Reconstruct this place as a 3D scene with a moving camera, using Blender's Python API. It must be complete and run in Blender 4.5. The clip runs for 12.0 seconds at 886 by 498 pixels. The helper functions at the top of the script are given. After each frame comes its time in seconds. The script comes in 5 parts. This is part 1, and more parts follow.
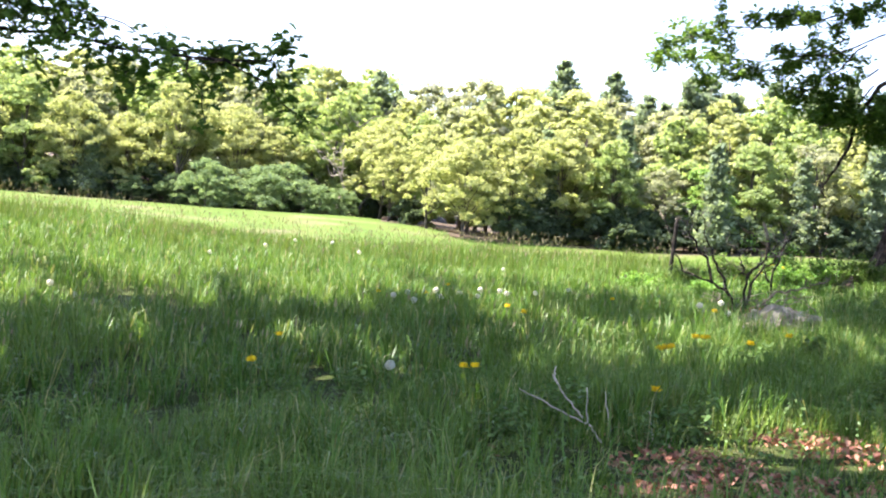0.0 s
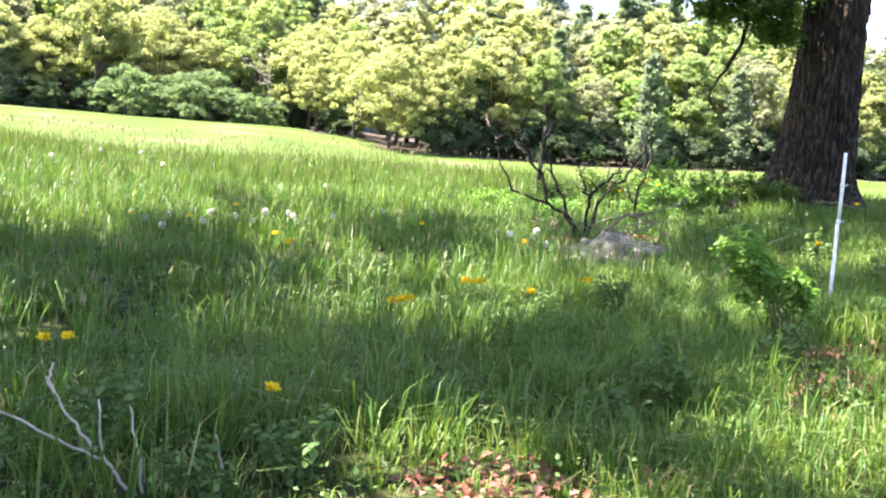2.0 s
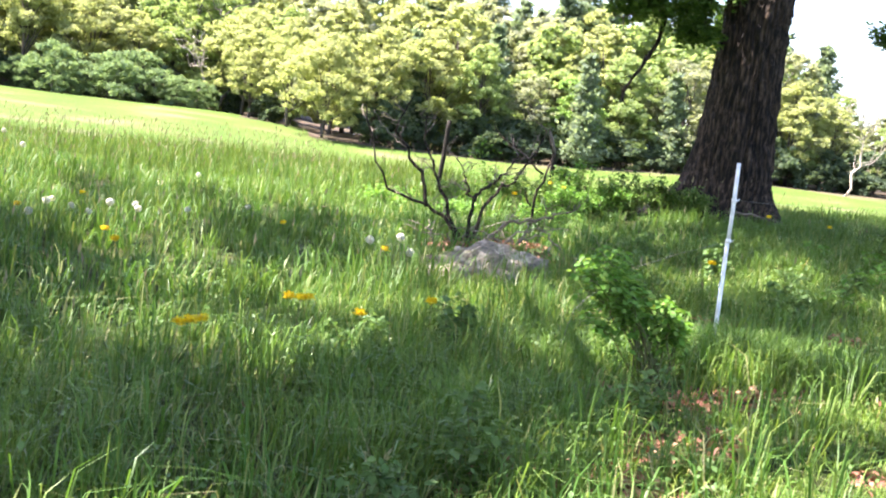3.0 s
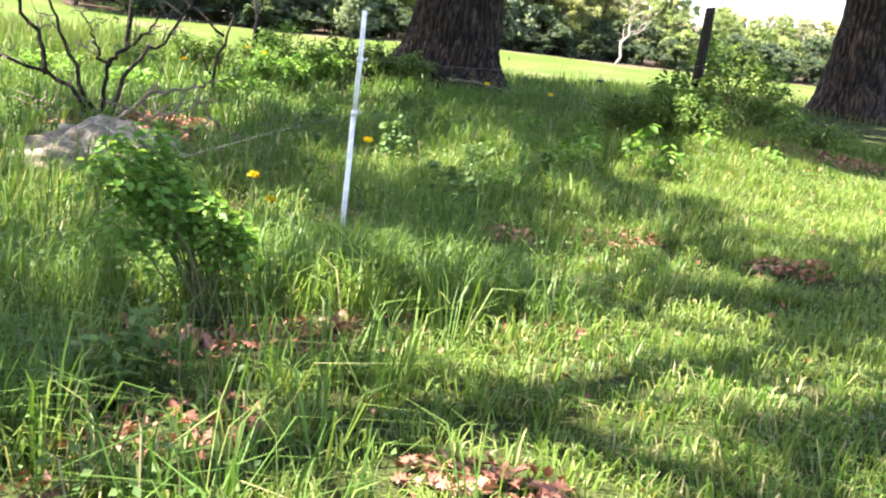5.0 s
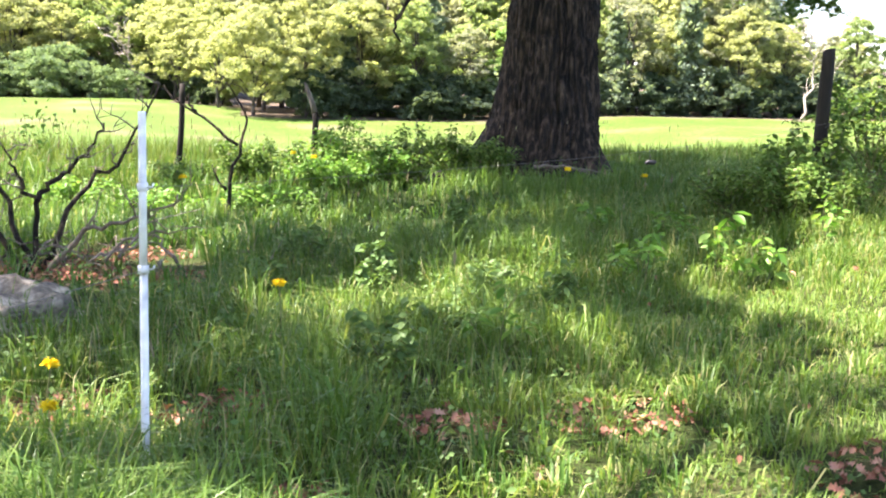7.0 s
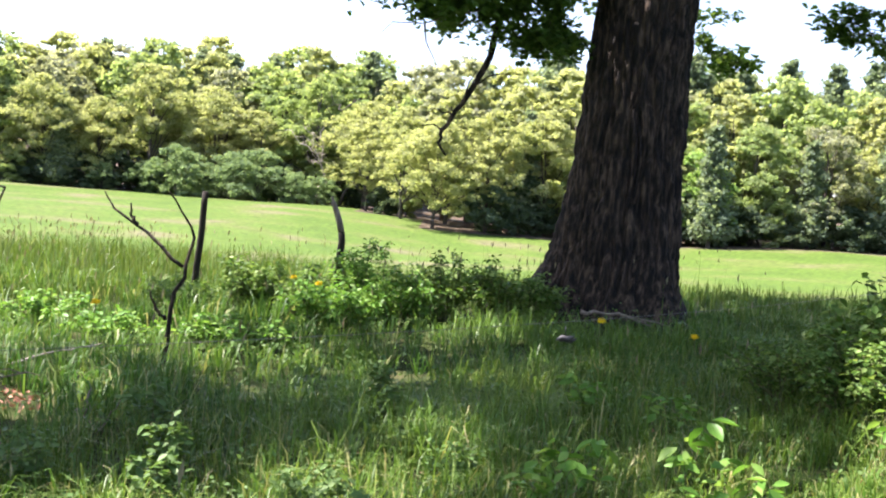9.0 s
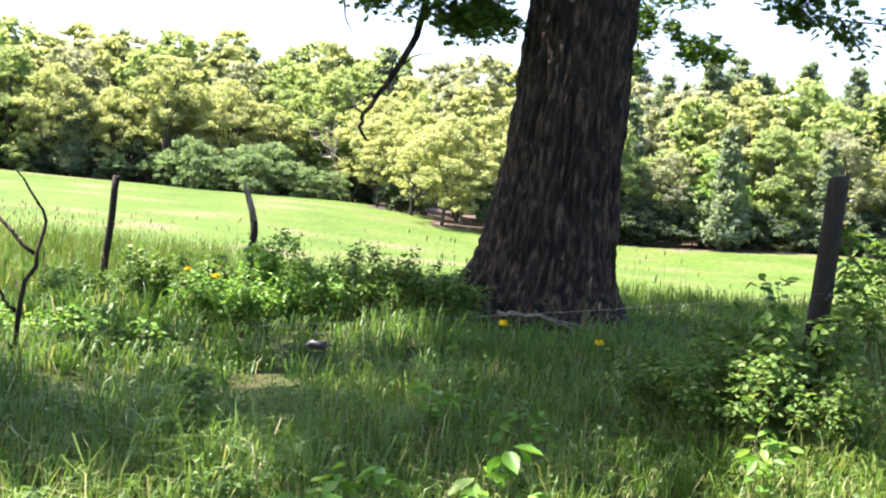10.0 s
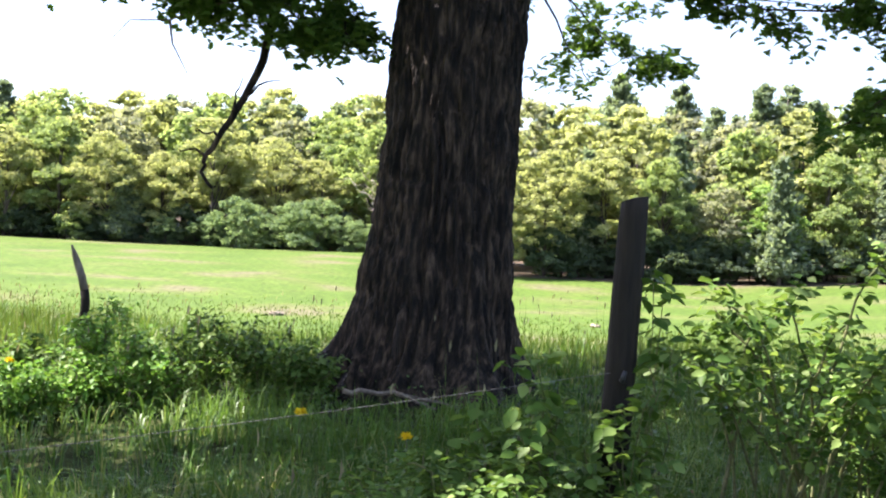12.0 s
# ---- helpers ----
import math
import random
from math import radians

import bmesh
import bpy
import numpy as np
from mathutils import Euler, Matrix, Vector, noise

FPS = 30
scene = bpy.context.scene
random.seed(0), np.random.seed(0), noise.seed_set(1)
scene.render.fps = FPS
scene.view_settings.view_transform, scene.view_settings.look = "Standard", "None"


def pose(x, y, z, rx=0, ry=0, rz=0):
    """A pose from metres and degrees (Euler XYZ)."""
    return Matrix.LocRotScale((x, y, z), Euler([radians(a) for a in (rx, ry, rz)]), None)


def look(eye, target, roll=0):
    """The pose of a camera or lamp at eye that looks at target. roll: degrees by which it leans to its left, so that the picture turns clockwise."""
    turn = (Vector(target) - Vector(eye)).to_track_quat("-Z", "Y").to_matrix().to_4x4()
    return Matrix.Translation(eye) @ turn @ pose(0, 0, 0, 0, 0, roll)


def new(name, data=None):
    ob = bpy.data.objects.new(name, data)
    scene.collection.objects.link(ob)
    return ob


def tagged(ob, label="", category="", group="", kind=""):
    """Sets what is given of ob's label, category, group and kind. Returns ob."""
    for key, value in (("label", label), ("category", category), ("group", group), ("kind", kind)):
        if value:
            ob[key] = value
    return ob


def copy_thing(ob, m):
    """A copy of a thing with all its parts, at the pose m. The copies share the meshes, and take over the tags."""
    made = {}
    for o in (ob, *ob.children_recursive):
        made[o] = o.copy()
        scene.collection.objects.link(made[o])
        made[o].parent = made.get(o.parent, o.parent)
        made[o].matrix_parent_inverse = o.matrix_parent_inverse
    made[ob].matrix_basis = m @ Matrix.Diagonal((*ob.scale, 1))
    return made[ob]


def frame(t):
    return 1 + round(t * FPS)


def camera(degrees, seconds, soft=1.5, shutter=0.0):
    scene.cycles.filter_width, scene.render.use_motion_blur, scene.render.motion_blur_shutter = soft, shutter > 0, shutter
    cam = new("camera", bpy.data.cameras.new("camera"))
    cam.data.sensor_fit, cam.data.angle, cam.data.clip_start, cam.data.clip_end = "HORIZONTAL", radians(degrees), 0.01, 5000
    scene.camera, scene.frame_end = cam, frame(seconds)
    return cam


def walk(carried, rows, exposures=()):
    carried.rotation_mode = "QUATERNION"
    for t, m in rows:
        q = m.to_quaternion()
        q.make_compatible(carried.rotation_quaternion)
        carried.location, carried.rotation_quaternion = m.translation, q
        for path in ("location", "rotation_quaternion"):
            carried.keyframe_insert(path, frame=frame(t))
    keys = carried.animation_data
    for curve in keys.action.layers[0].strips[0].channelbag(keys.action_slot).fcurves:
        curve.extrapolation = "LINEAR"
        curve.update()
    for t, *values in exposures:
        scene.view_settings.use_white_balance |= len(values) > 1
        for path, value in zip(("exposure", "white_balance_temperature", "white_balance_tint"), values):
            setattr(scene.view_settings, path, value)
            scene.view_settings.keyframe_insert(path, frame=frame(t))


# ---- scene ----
cam = camera(43.0, 12.0, soft=2.1)
PATH = [
    (0.0, look((-3.934, -4.651, 1.128), (-3.505, 5.338, 0.935), 4.32)),
    (0.5, look((-3.328, -3.902, 1.204), (-2.453, 6.031, 0.441), 4.14)),
    (1.0, look((-2.812, -3.085, 1.218), (-1.933, 6.857, 0.588), 2.97)),
    (1.5, look((-2.289, -2.390, 1.185), (-1.433, 7.537, 0.345), 1.78)),
    (2.0, look((-1.769, -1.719, 1.241), (-0.805, 8.190, 0.305), 4.70)),
    (2.5, look((-1.331, -1.044, 1.292), (-0.166, 8.849, 0.415), 6.56)),
    (4.5, look((0.402, 0.752, 1.350), (3.542, 10.107, -0.272), 6.51)),
    (5.0, look((0.738, 1.105, 1.332), (4.146, 10.328, -0.493), 7.13)),
    (5.5, look((1.125, 1.550, 1.323), (4.387, 10.754, -0.834), 5.30)),
    (6.0, look((1.683, 1.995, 1.457), (4.493, 11.414, -0.383), 5.27)),
    (6.5, look((2.198, 2.627, 1.460), (4.275, 12.287, -0.079), 3.97)),
    (7.0, look((2.779, 3.143, 1.471), (4.478, 12.917, 0.215), 1.26)),
    (9.0, look((4.820, 5.281, 1.639), (4.784, 15.276, 1.333), 4.35)),
    (9.5, look((5.409, 5.684, 1.670), (5.394, 15.680, 1.387), 2.61)),
    (10.0, look((5.865, 6.215, 1.654), (5.652, 16.207, 1.315), 5.43)),
    (10.5, look((6.303, 6.708, 1.728), (6.083, 16.694, 1.244), 3.05)),
    (11.0, look((6.828, 7.232, 1.802), (6.397, 17.213, 1.361), 3.61)),
    (11.5, look((7.197, 7.801, 1.817), (6.672, 17.786, 1.716), 5.93)),
    (12.0, look((7.573, 8.286, 1.811), (6.748, 18.252, 1.860), 2.56)),
]
walk(cam, PATH, [(0.0, 2.75, 6300, 25), (0.4, 3.0, 6300, 25), (2.5, 2.95, 6300, 25), (5.5, 2.9, 6600, 25), (6.5, 3.0, 6600, 25), (7.2, 2.85, 6500, 25), (8.8, 2.3, 6300, 25), (10.5, 2.7, 6300, 25), (12.0, 2.35, 6300, 25)])

# ---- light ----
world = bpy.data.worlds.new("sky")
scene.world = world
world.use_nodes = True
wn = world.node_tree.nodes
sky = wn.new("ShaderNodeTexSky")
sky.sky_type = "NISHITA"
sky.sun_disc = False
SUN_EL, SUN_AZ = radians(60), radians(-78)   # azimuth clockwise from +y
sky.sun_elevation, sky.sun_rotation = SUN_EL, SUN_AZ
sky.air_density, sky.dust_density = 1.0, 1.8
wn["Background"].inputs[1].default_value = 0.092
world.node_tree.links.new(sky.outputs[0], wn["Background"].inputs[0])
sun_data = bpy.data.lights.new("sun", "SUN")
sun_data.energy, sun_data.angle, sun_data.color = 5.0, radians(0.53), (1.0, 0.95, 0.86)
sun = new("sun", sun_data)
SUN_TO = Vector((math.sin(SUN_AZ) * math.cos(SUN_EL), math.cos(SUN_AZ) * math.cos(SUN_EL), math.sin(SUN_EL)))
sun.matrix_world = look(SUN_TO * 60, (0, 0, 0))

# ---- materials ----
def node_mat(name):
    m = bpy.data.materials.new(name)
    m.use_nodes = True
    return m, m.node_tree.nodes, m.node_tree.links


def ramp(nodes, stops):
    r = nodes.new("ShaderNodeValToRGB")
    e = r.color_ramp.elements
    while len(e) < len(stops):
        e.new(0.5)
    for k, (p, c) in zip(e, stops):
        k.position, k.color = p, (*c, 1)
    return r


def noise_node(nodes, links, scale, detail=4.0, stretch=None):
    n = nodes.new("ShaderNodeTexNoise")
    n.inputs["Scale"].default_value, n.inputs["Detail"].default_value = scale, detail
    co = nodes.new("ShaderNodeTexCoord")
    src = co.outputs["Object"]
    if stretch:
        mp = nodes.new("ShaderNodeMapping")
        mp.inputs["Scale"].default_value = stretch
        links.new(src, mp.inputs[0])
        src = mp.outputs[0]
    links.new(src, n.inputs["Vector"])
    return n


def mix_col(nodes, links, fac, a, b, mode="MIX"):
    m = nodes.new("ShaderNodeMix")
    m.data_type, m.blend_type = "RGBA", mode
    for sock, v in ((0, fac), (6, a), (7, b)):
        if isinstance(v, (int, float)):
            m.inputs[sock].default_value = v
        elif isinstance(v, tuple):
            m.inputs[sock].default_value = (*v, 1)
        else:
            links.new(v, m.inputs[sock])
    return m.outputs[2]


def leaf_mat(name, stops, patch, patch_scale, through_light=0.4, rough=0.5, per="island", patch_amount=0.6):
    """Foliage: a random tone per leaf, patches of another tone, light passing through."""
    m, n, l = node_mat(name)
    p = n["Principled BSDF"]
    if per == "island":
        rnd = n.new("ShaderNodeNewGeometry").outputs["Random Per Island"]
    else:
        rnd = n.new("ShaderNodeObjectInfo").outputs["Random"]
    r = ramp(n, stops)
    l.new(rnd, r.inputs[0])
    no = noise_node(n, l, patch_scale, 3)
    pr = ramp(n, [(0.42, (0, 0, 0)), (0.62, (1, 1, 1))])
    l.new(no.outputs[0], pr.inputs[0])
    mul = n.new("ShaderNodeMath")
    mul.operation = "MULTIPLY"
    mul.inputs[1].default_value = patch_amount
    l.new(pr.outputs[0], mul.inputs[0])
    col = mix_col(n, l, mul.outputs[0], r.outputs[0], patch)
    l.new(col, p.inputs["Base Color"])
    p.inputs["Roughness"].default_value = rough
    p.inputs["Specular IOR Level"].default_value = 0.13
    tr = n.new("ShaderNodeBsdfTranslucent")
    bright = mix_col(n, l, 1.0, col, (1.0, 1.0, 0.55), "MULTIPLY")
    l.new(bright, tr.inputs[0])
    mx = n.new("ShaderNodeMixShader")
    mx.inputs[0].default_value = through_light
    l.new(p.outputs[0], mx.inputs[1])
    l.new(tr.outputs[0], mx.inputs[2])
    l.new(mx.outputs[0], n["Material Output"].inputs[0])
    return m


def solid_mat(name, stops, scale, rough=0.8, bump=0.4, stretch=None, fine=None, detail=6.0, dist=0.02, metal=0.0, gloss=0.3):
    """A hard surface: two scales of tone and a relief."""
    m, n, l = node_mat(name)
    p = n["Principled BSDF"]
    a = noise_node(n, l, scale, detail, stretch)
    r = ramp(n, stops)
    l.new(a.outputs[0], r.inputs[0])
    b = noise_node(n, l, fine or scale * 6, 5, stretch)
    br = ramp(n, [(0.3, (0.55, 0.55, 0.55)), (0.7, (1.25, 1.25, 1.25))])
    l.new(b.outputs[0], br.inputs[0])
    l.new(mix_col(n, l, 1.0, r.outputs[0], br.outputs[0], "MULTIPLY"), p.inputs["Base Color"])
    p.inputs["Roughness"].default_value, p.inputs["Metallic"].default_value = rough, metal
    p.inputs["Specular IOR Level"].default_value = gloss
    bp = n.new("ShaderNodeBump")
    bp.inputs["Strength"].default_value, bp.inputs["Distance"].default_value = bump, dist
    l.new(b.outputs[0], bp.inputs["Height"])
    l.new(bp.outputs[0], p.inputs["Normal"])
    return m


MAT_SOIL = solid_mat("soil_thatch", [(0.3, (0.024, 0.032, 0.01)), (0.5, (0.04, 0.056, 0.016)), (0.72, (0.072, 0.07, 0.03))], 2.6, 0.95, 1.0, fine=55, gloss=0.05)
MAT_TURF = solid_mat("meadow_turf", [(0.3, (0.044, 0.082, 0.009)), (0.48, (0.058, 0.1, 0.012)), (0.57, (0.074, 0.102, 0.02)), (0.68, (0.104, 0.098, 0.05))], 0.11, 0.95, 0.6, fine=2.5, dist=0.1, gloss=0.15)
MAT_FLOOR = solid_mat("wood_floor_litter", [(0.35, (0.03, 0.03, 0.015)), (0.6, (0.09, 0.06, 0.035))], 0.5, 0.95, 0.5, fine=6)
# bark tone, plus dark streaks in the colour standing for furrow shade
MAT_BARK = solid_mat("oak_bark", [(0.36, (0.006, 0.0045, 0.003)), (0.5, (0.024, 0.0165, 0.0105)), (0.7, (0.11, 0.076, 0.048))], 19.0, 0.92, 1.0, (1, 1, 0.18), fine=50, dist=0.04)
MAT_TWIG = solid_mat("dead_twig", [(0.3, (0.10, 0.08, 0.06)), (0.7, (0.26, 0.21, 0.16))], 12, 0.85, 0.4, (1, 1, 0.3), fine=60, dist=0.003)
MAT_STEM = solid_mat("green_stem", [(0.3, (0.06, 0.09, 0.02)), (0.7, (0.16, 0.15, 0.06))], 14, 0.7, 0.2, fine=60, dist=0.002)
MAT_FARWOOD = solid_mat("far_bark", [(0.3, (0.045, 0.036, 0.03)), (0.7, (0.14, 0.12, 0.1))], 1.0, 0.95, 0.3, fine=5)
MAT_PALEWOOD = solid_mat("bleached_wood", [(0.3, (0.30, 0.25, 0.19)), (0.7, (0.55, 0.48, 0.39))], 2.0, 0.9, 0.4, fine=9)
MAT_POSTWOOD = solid_mat("weathered_post_wood", [(0.3, (0.008, 0.0065, 0.0045)), (0.55, (0.022, 0.017, 0.011)), (0.72, (0.05, 0.039, 0.026))], 5, 0.9, 0.9, (1, 1, 0.12), fine=42, dist=0.008)
MAT_GREYWOOD = solid_mat("grey_split_wood", [(0.3, (0.09, 0.07, 0.055)), (0.7, (0.30, 0.25, 0.2))], 6, 0.9, 0.8, (1, 1, 0.12), fine=40, dist=0.006)
MAT_STEEL = solid_mat("rusted_steel", [(0.3, (0.035, 0.03, 0.025)), (0.7, (0.1, 0.065, 0.045))], 9, 0.7, 0.4, fine=70, dist=0.002, metal=0.3)
MAT_WHITE = solid_mat("white_fibreglass", [(0.3, (0.8, 0.8, 0.77)), (0.7, (0.88, 0.88, 0.86))], 6, 0.5, 0.1, fine=9, dist=0.001)
MAT_WIRE = solid_mat("pale_fence_cord", [(0.3, (0.08, 0.076, 0.065)), (0.7, (0.18, 0.17, 0.15))], 8, 0.6, 0.2, fine=60, dist=0.001)
MAT_BLACK = solid_mat("black_plastic", [(0.3, (0.012, 0.012, 0.012)), (0.7, (0.03, 0.03, 0.03))], 9, 0.45, 0.1, fine=60, dist=0.001)
MAT_ROCK = solid_mat("lichen_granite", [(0.32, (0.08, 0.07, 0.055)), (0.5, (0.24, 0.2, 0.145)), (0.64, (0.48, 0.41, 0.3))], 7, 0.9, 0.9, fine=38, dist=0.012)
MAT_GRASS = leaf_mat("grass_blade", [(0.0, (0.055, 0.12, 0.018)), (0.45, (0.095, 0.185, 0.028)), (0.78, (0.17, 0.245, 0.05)), (0.9, (0.27, 0.28, 0.1)), (1.0, (0.40, 0.35, 0.19))], (0.165, 0.25, 0.05), 0.8, 0.4, 0.4)
MAT_TALL = leaf_mat("tall_grass_blade", [(0.0, (0.042, 0.105, 0.019)), (0.6, (0.078, 0.168, 0.029)), (0.9, (0.17, 0.23, 0.06)), (1.0, (0.33, 0.31, 0.15))], (0.12, 0.205, 0.042), 0.6, 0.4, 0.4)
MAT_LONG = leaf_mat("long_grass_blade", [(0.0, (0.055, 0.125, 0.022)), (0.6, (0.1, 0.195, 0.036)), (1.0, (0.21, 0.29, 0.08))], (0.125, 0.215, 0.045), 0.9, 0.4, 0.35)
MAT_MEADOW = leaf_mat("meadow_grass", [(0.0, (0.065, 0.12, 0.018)), (0.6, (0.09, 0.15, 0.024)), (1.0, (0.16, 0.19, 0.06))], (0.105, 0.14, 0.034), 0.15, 0.4, 0.5)
MAT_HEADS = leaf_mat("grass_seed_head", [(0.0, (0.16, 0.13, 0.09)), (1.0, (0.32, 0.29, 0.17))], (0.25, 0.24, 0.13), 0.6, 0.3, 0.7)
MAT_LITTER = leaf_mat("dead_oak_leaf", [(0.0, (0.12, 0.05, 0.03)), (0.5, (0.27, 0.12, 0.075)), (1.0, (0.45, 0.26, 0.17))], (0.26, 0.11, 0.07), 3.0, 0.12, 0.65)
MAT_WEED = leaf_mat("weed_leaf", [(0.0, (0.06, 0.12, 0.03)), (0.6, (0.095, 0.175, 0.05)), (1.0, (0.17, 0.26, 0.09))], (0.12, 0.2, 0.06), 2.0, 0.4, 0.45)
MAT_OAKLEAF = leaf_mat("oak_leaf", [(0.0, (0.04, 0.09, 0.02)), (0.6, (0.075, 0.145, 0.03)), (1.0, (0.16, 0.25, 0.05))], (0.1, 0.18, 0.035), 0.5, 0.5, 0.4)
MAT_BRAMBLE = leaf_mat("bramble_leaf", [(0.0, (0.045, 0.1, 0.02)), (0.55, (0.095, 0.18, 0.035)), (1.0, (0.24, 0.33, 0.1))], (0.13, 0.22, 0.05), 1.6, 0.42, 0.45)
MAT_ROSE = leaf_mat("rose_leaf", [(0.0, (0.07, 0.17, 0.025)), (0.6, (0.12, 0.26, 0.04)), (1.0, (0.25, 0.38, 0.09))], (0.16, 0.31, 0.06), 3.0, 0.42, 0.4)
MAT_YELLOW = leaf_mat("dandelion_petal", [(0.0, (0.78, 0.52, 0.01)), (1.0, (0.9, 0.7, 0.02))], (0.85, 0.62, 0.01), 8, 0.25, 0.6)
MAT_PUFF = leaf_mat("dandelion_down", [(0.0, (0.6, 0.6, 0.57)), (1.0, (0.8, 0.8, 0.77))], (0.7, 0.7, 0.67), 8, 0.45, 0.8)


def wood_leaf(name, dark, mid, light, patch):
    return leaf_mat(name, [(0.0, dark), (0.5, mid), (1.0, light)], patch, 0.22, 0.64, 0.8, patch_amount=0.45)


MAT_CROWNS = [
    wood_leaf("young_oak_crown", (0.264, 0.308, 0.139), (0.353, 0.396, 0.182), (0.442, 0.472, 0.257), (0.401, 0.423, 0.235)),
    wood_leaf("maple_crown", (0.194, 0.280, 0.117), (0.277, 0.368, 0.150), (0.366, 0.445, 0.215), (0.332, 0.396, 0.182)),
    wood_leaf("ash_crown", (0.222, 0.253, 0.171), (0.297, 0.328, 0.215), (0.395, 0.417, 0.300), (0.345, 0.362, 0.279)),
    wood_leaf("fresh_green_crown", (0.181, 0.308, 0.097), (0.250, 0.396, 0.128), (0.345, 0.485, 0.193), (0.303, 0.437, 0.150)),
]
MAT_BUSHLEAF = wood_leaf("grey_green_bush", (0.13, 0.2, 0.11), (0.19, 0.28, 0.15), (0.27, 0.36, 0.2), (0.22, 0.31, 0.17))
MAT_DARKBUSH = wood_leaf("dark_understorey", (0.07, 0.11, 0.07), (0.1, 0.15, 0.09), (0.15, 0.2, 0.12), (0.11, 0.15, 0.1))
MAT_PINE = wood_leaf("pine_needles", (0.14, 0.19, 0.13), (0.2, 0.265, 0.18), (0.27, 0.34, 0.24), (0.22, 0.285, 0.2))

# ---- helpers of the scene ----
def mesh_np(name, verts, faces, mat, smooth=False):
    """A mesh from vertex and face arrays; faces is a list of index arrays, each of one polygon size."""
    faces = [np.asarray(f, dtype=np.int32) for f in faces if len(f)]
    me = bpy.data.meshes.new(name)
    verts = np.asarray(verts, dtype=np.float32)
    me.vertices.add(len(verts))
    me.vertices.foreach_set("co", verts.ravel())
    loops = np.concatenate([f.ravel() for f in faces])
    sizes = np.concatenate([np.full(len(f), f.shape[1], dtype=np.int32) for f in faces])
    starts = np.concatenate([[0], np.cumsum(sizes)[:-1]]).astype(np.int32)
    me.loops.add(len(loops))
    me.loops.foreach_set("vertex_index", loops)
    me.polygons.add(len(sizes))
    me.polygons.foreach_set("loop_start", starts)
    me.update(calc_edges=True)
    if smooth:
        me.polygons.foreach_set("use_smooth", np.ones(len(sizes), dtype=bool))
    mats = mat if isinstance(mat, (list, tuple)) else [mat]
    for m in mats:
        me.materials.append(m)
    me.validate()
    return me


class Build:
    """Gathers vertices and faces for one mesh."""
    def __init__(self):
        self.v, self.f, self.n = [], {}, 0

    def add(self, verts, faces):
        verts = np.asarray(verts, dtype=np.float32).reshape(-1, 3)
        self.v.append(verts)
        for f in faces:
            f = np.asarray(f, dtype=np.int32)
            if len(f):
                self.f.setdefault(f.shape[1], []).append(f + self.n)
        self.n += len(verts)

    def mesh(self, name, mat, smooth=False):
        return mesh_np(name, np.concatenate(self.v), [np.concatenate(f) for f in self.f.values()], mat, smooth)


def part(name, build, mat, parent=None, label="", smooth=False):
    """One mesh object, under a thing or under a part."""
    me = build if isinstance(build, bpy.types.Mesh) else build.mesh(name, mat, smooth)
    ob = new(name, me)
    ob.parent = parent
    return tagged(ob, label) if label else ob


def thing(name, label, category, group="", kind="", at=(0, 0, 0), rz=0.0):
    ob = new(name)
    ob.matrix_world = pose(*at, 0, 0, rz)
    ob.empty_display_size = 0.2
    return tagged(ob, label, category, group, kind)


def tube(build, pts, radii, sides=8, cap=True):
    """A tapered tube along points."""
    pts = np.asarray(pts, dtype=float)
    n = len(pts)
    radii = np.broadcast_to(np.asarray(radii, dtype=float), (n,))
    d = np.gradient(pts, axis=0)
    d /= np.linalg.norm(d, axis=1)[:, None] + 1e-9
    ref = np.array([1.0, 0.13, 0.07]) if abs(d[0][0]) < 0.8 else np.array([0.1, 1.0, 0.05])
    a = np.cross(d, ref)
    a /= np.linalg.norm(a, axis=1)[:, None] + 1e-9
    b = np.cross(d, a)
    th = np.linspace(0, 2 * np.pi, sides, endpoint=False)
    ring = (np.cos(th)[None, :, None] * a[:, None] + np.sin(th)[None, :, None] * b[:, None]) * radii[:, None, None]
    v = (pts[:, None] + ring).reshape(-1, 3)
    i, j = np.meshgrid(np.arange(n - 1), np.arange(sides), indexing="ij")
    k = (j + 1) % sides
    q = np.stack([i * sides + j, i * sides + k, (i + 1) * sides + k, (i + 1) * sides + j], -1).reshape(-1, 4)
    faces = [q]
    if cap:
        v = np.concatenate([v, pts[:1], pts[-1:]])
        o = n * sides
        jj = np.arange(sides)
        kk = (jj + 1) % sides
        faces.append(np.stack([kk, jj, np.full(sides, o)], -1))
        faces.append(np.stack([(n - 1) * sides + jj, (n - 1) * sides + kk, np.full(sides, o + 1)], -1))
    build.add(v, faces)


def arc(a, b, bend=(0, 0, 0), n=8, wiggle=0.0, rng=None):
    """Points from a to b, bowed by bend, with small kinks."""
    t = np.linspace(0, 1, n)[:, None]
    p = np.asarray(a, float) * (1 - t) + np.asarray(b, float) * t + np.asarray(bend, float) * 4 * t * (1 - t)
    if wiggle and rng is not None:
        w = rng.normal(0, wiggle, (n, 3))
        w[0] = 0
        p += w
    return p


def unit(rng, n):
    v = rng.normal(0, 1, (n, 3))
    return v / np.linalg.norm(v, axis=1)[:, None]


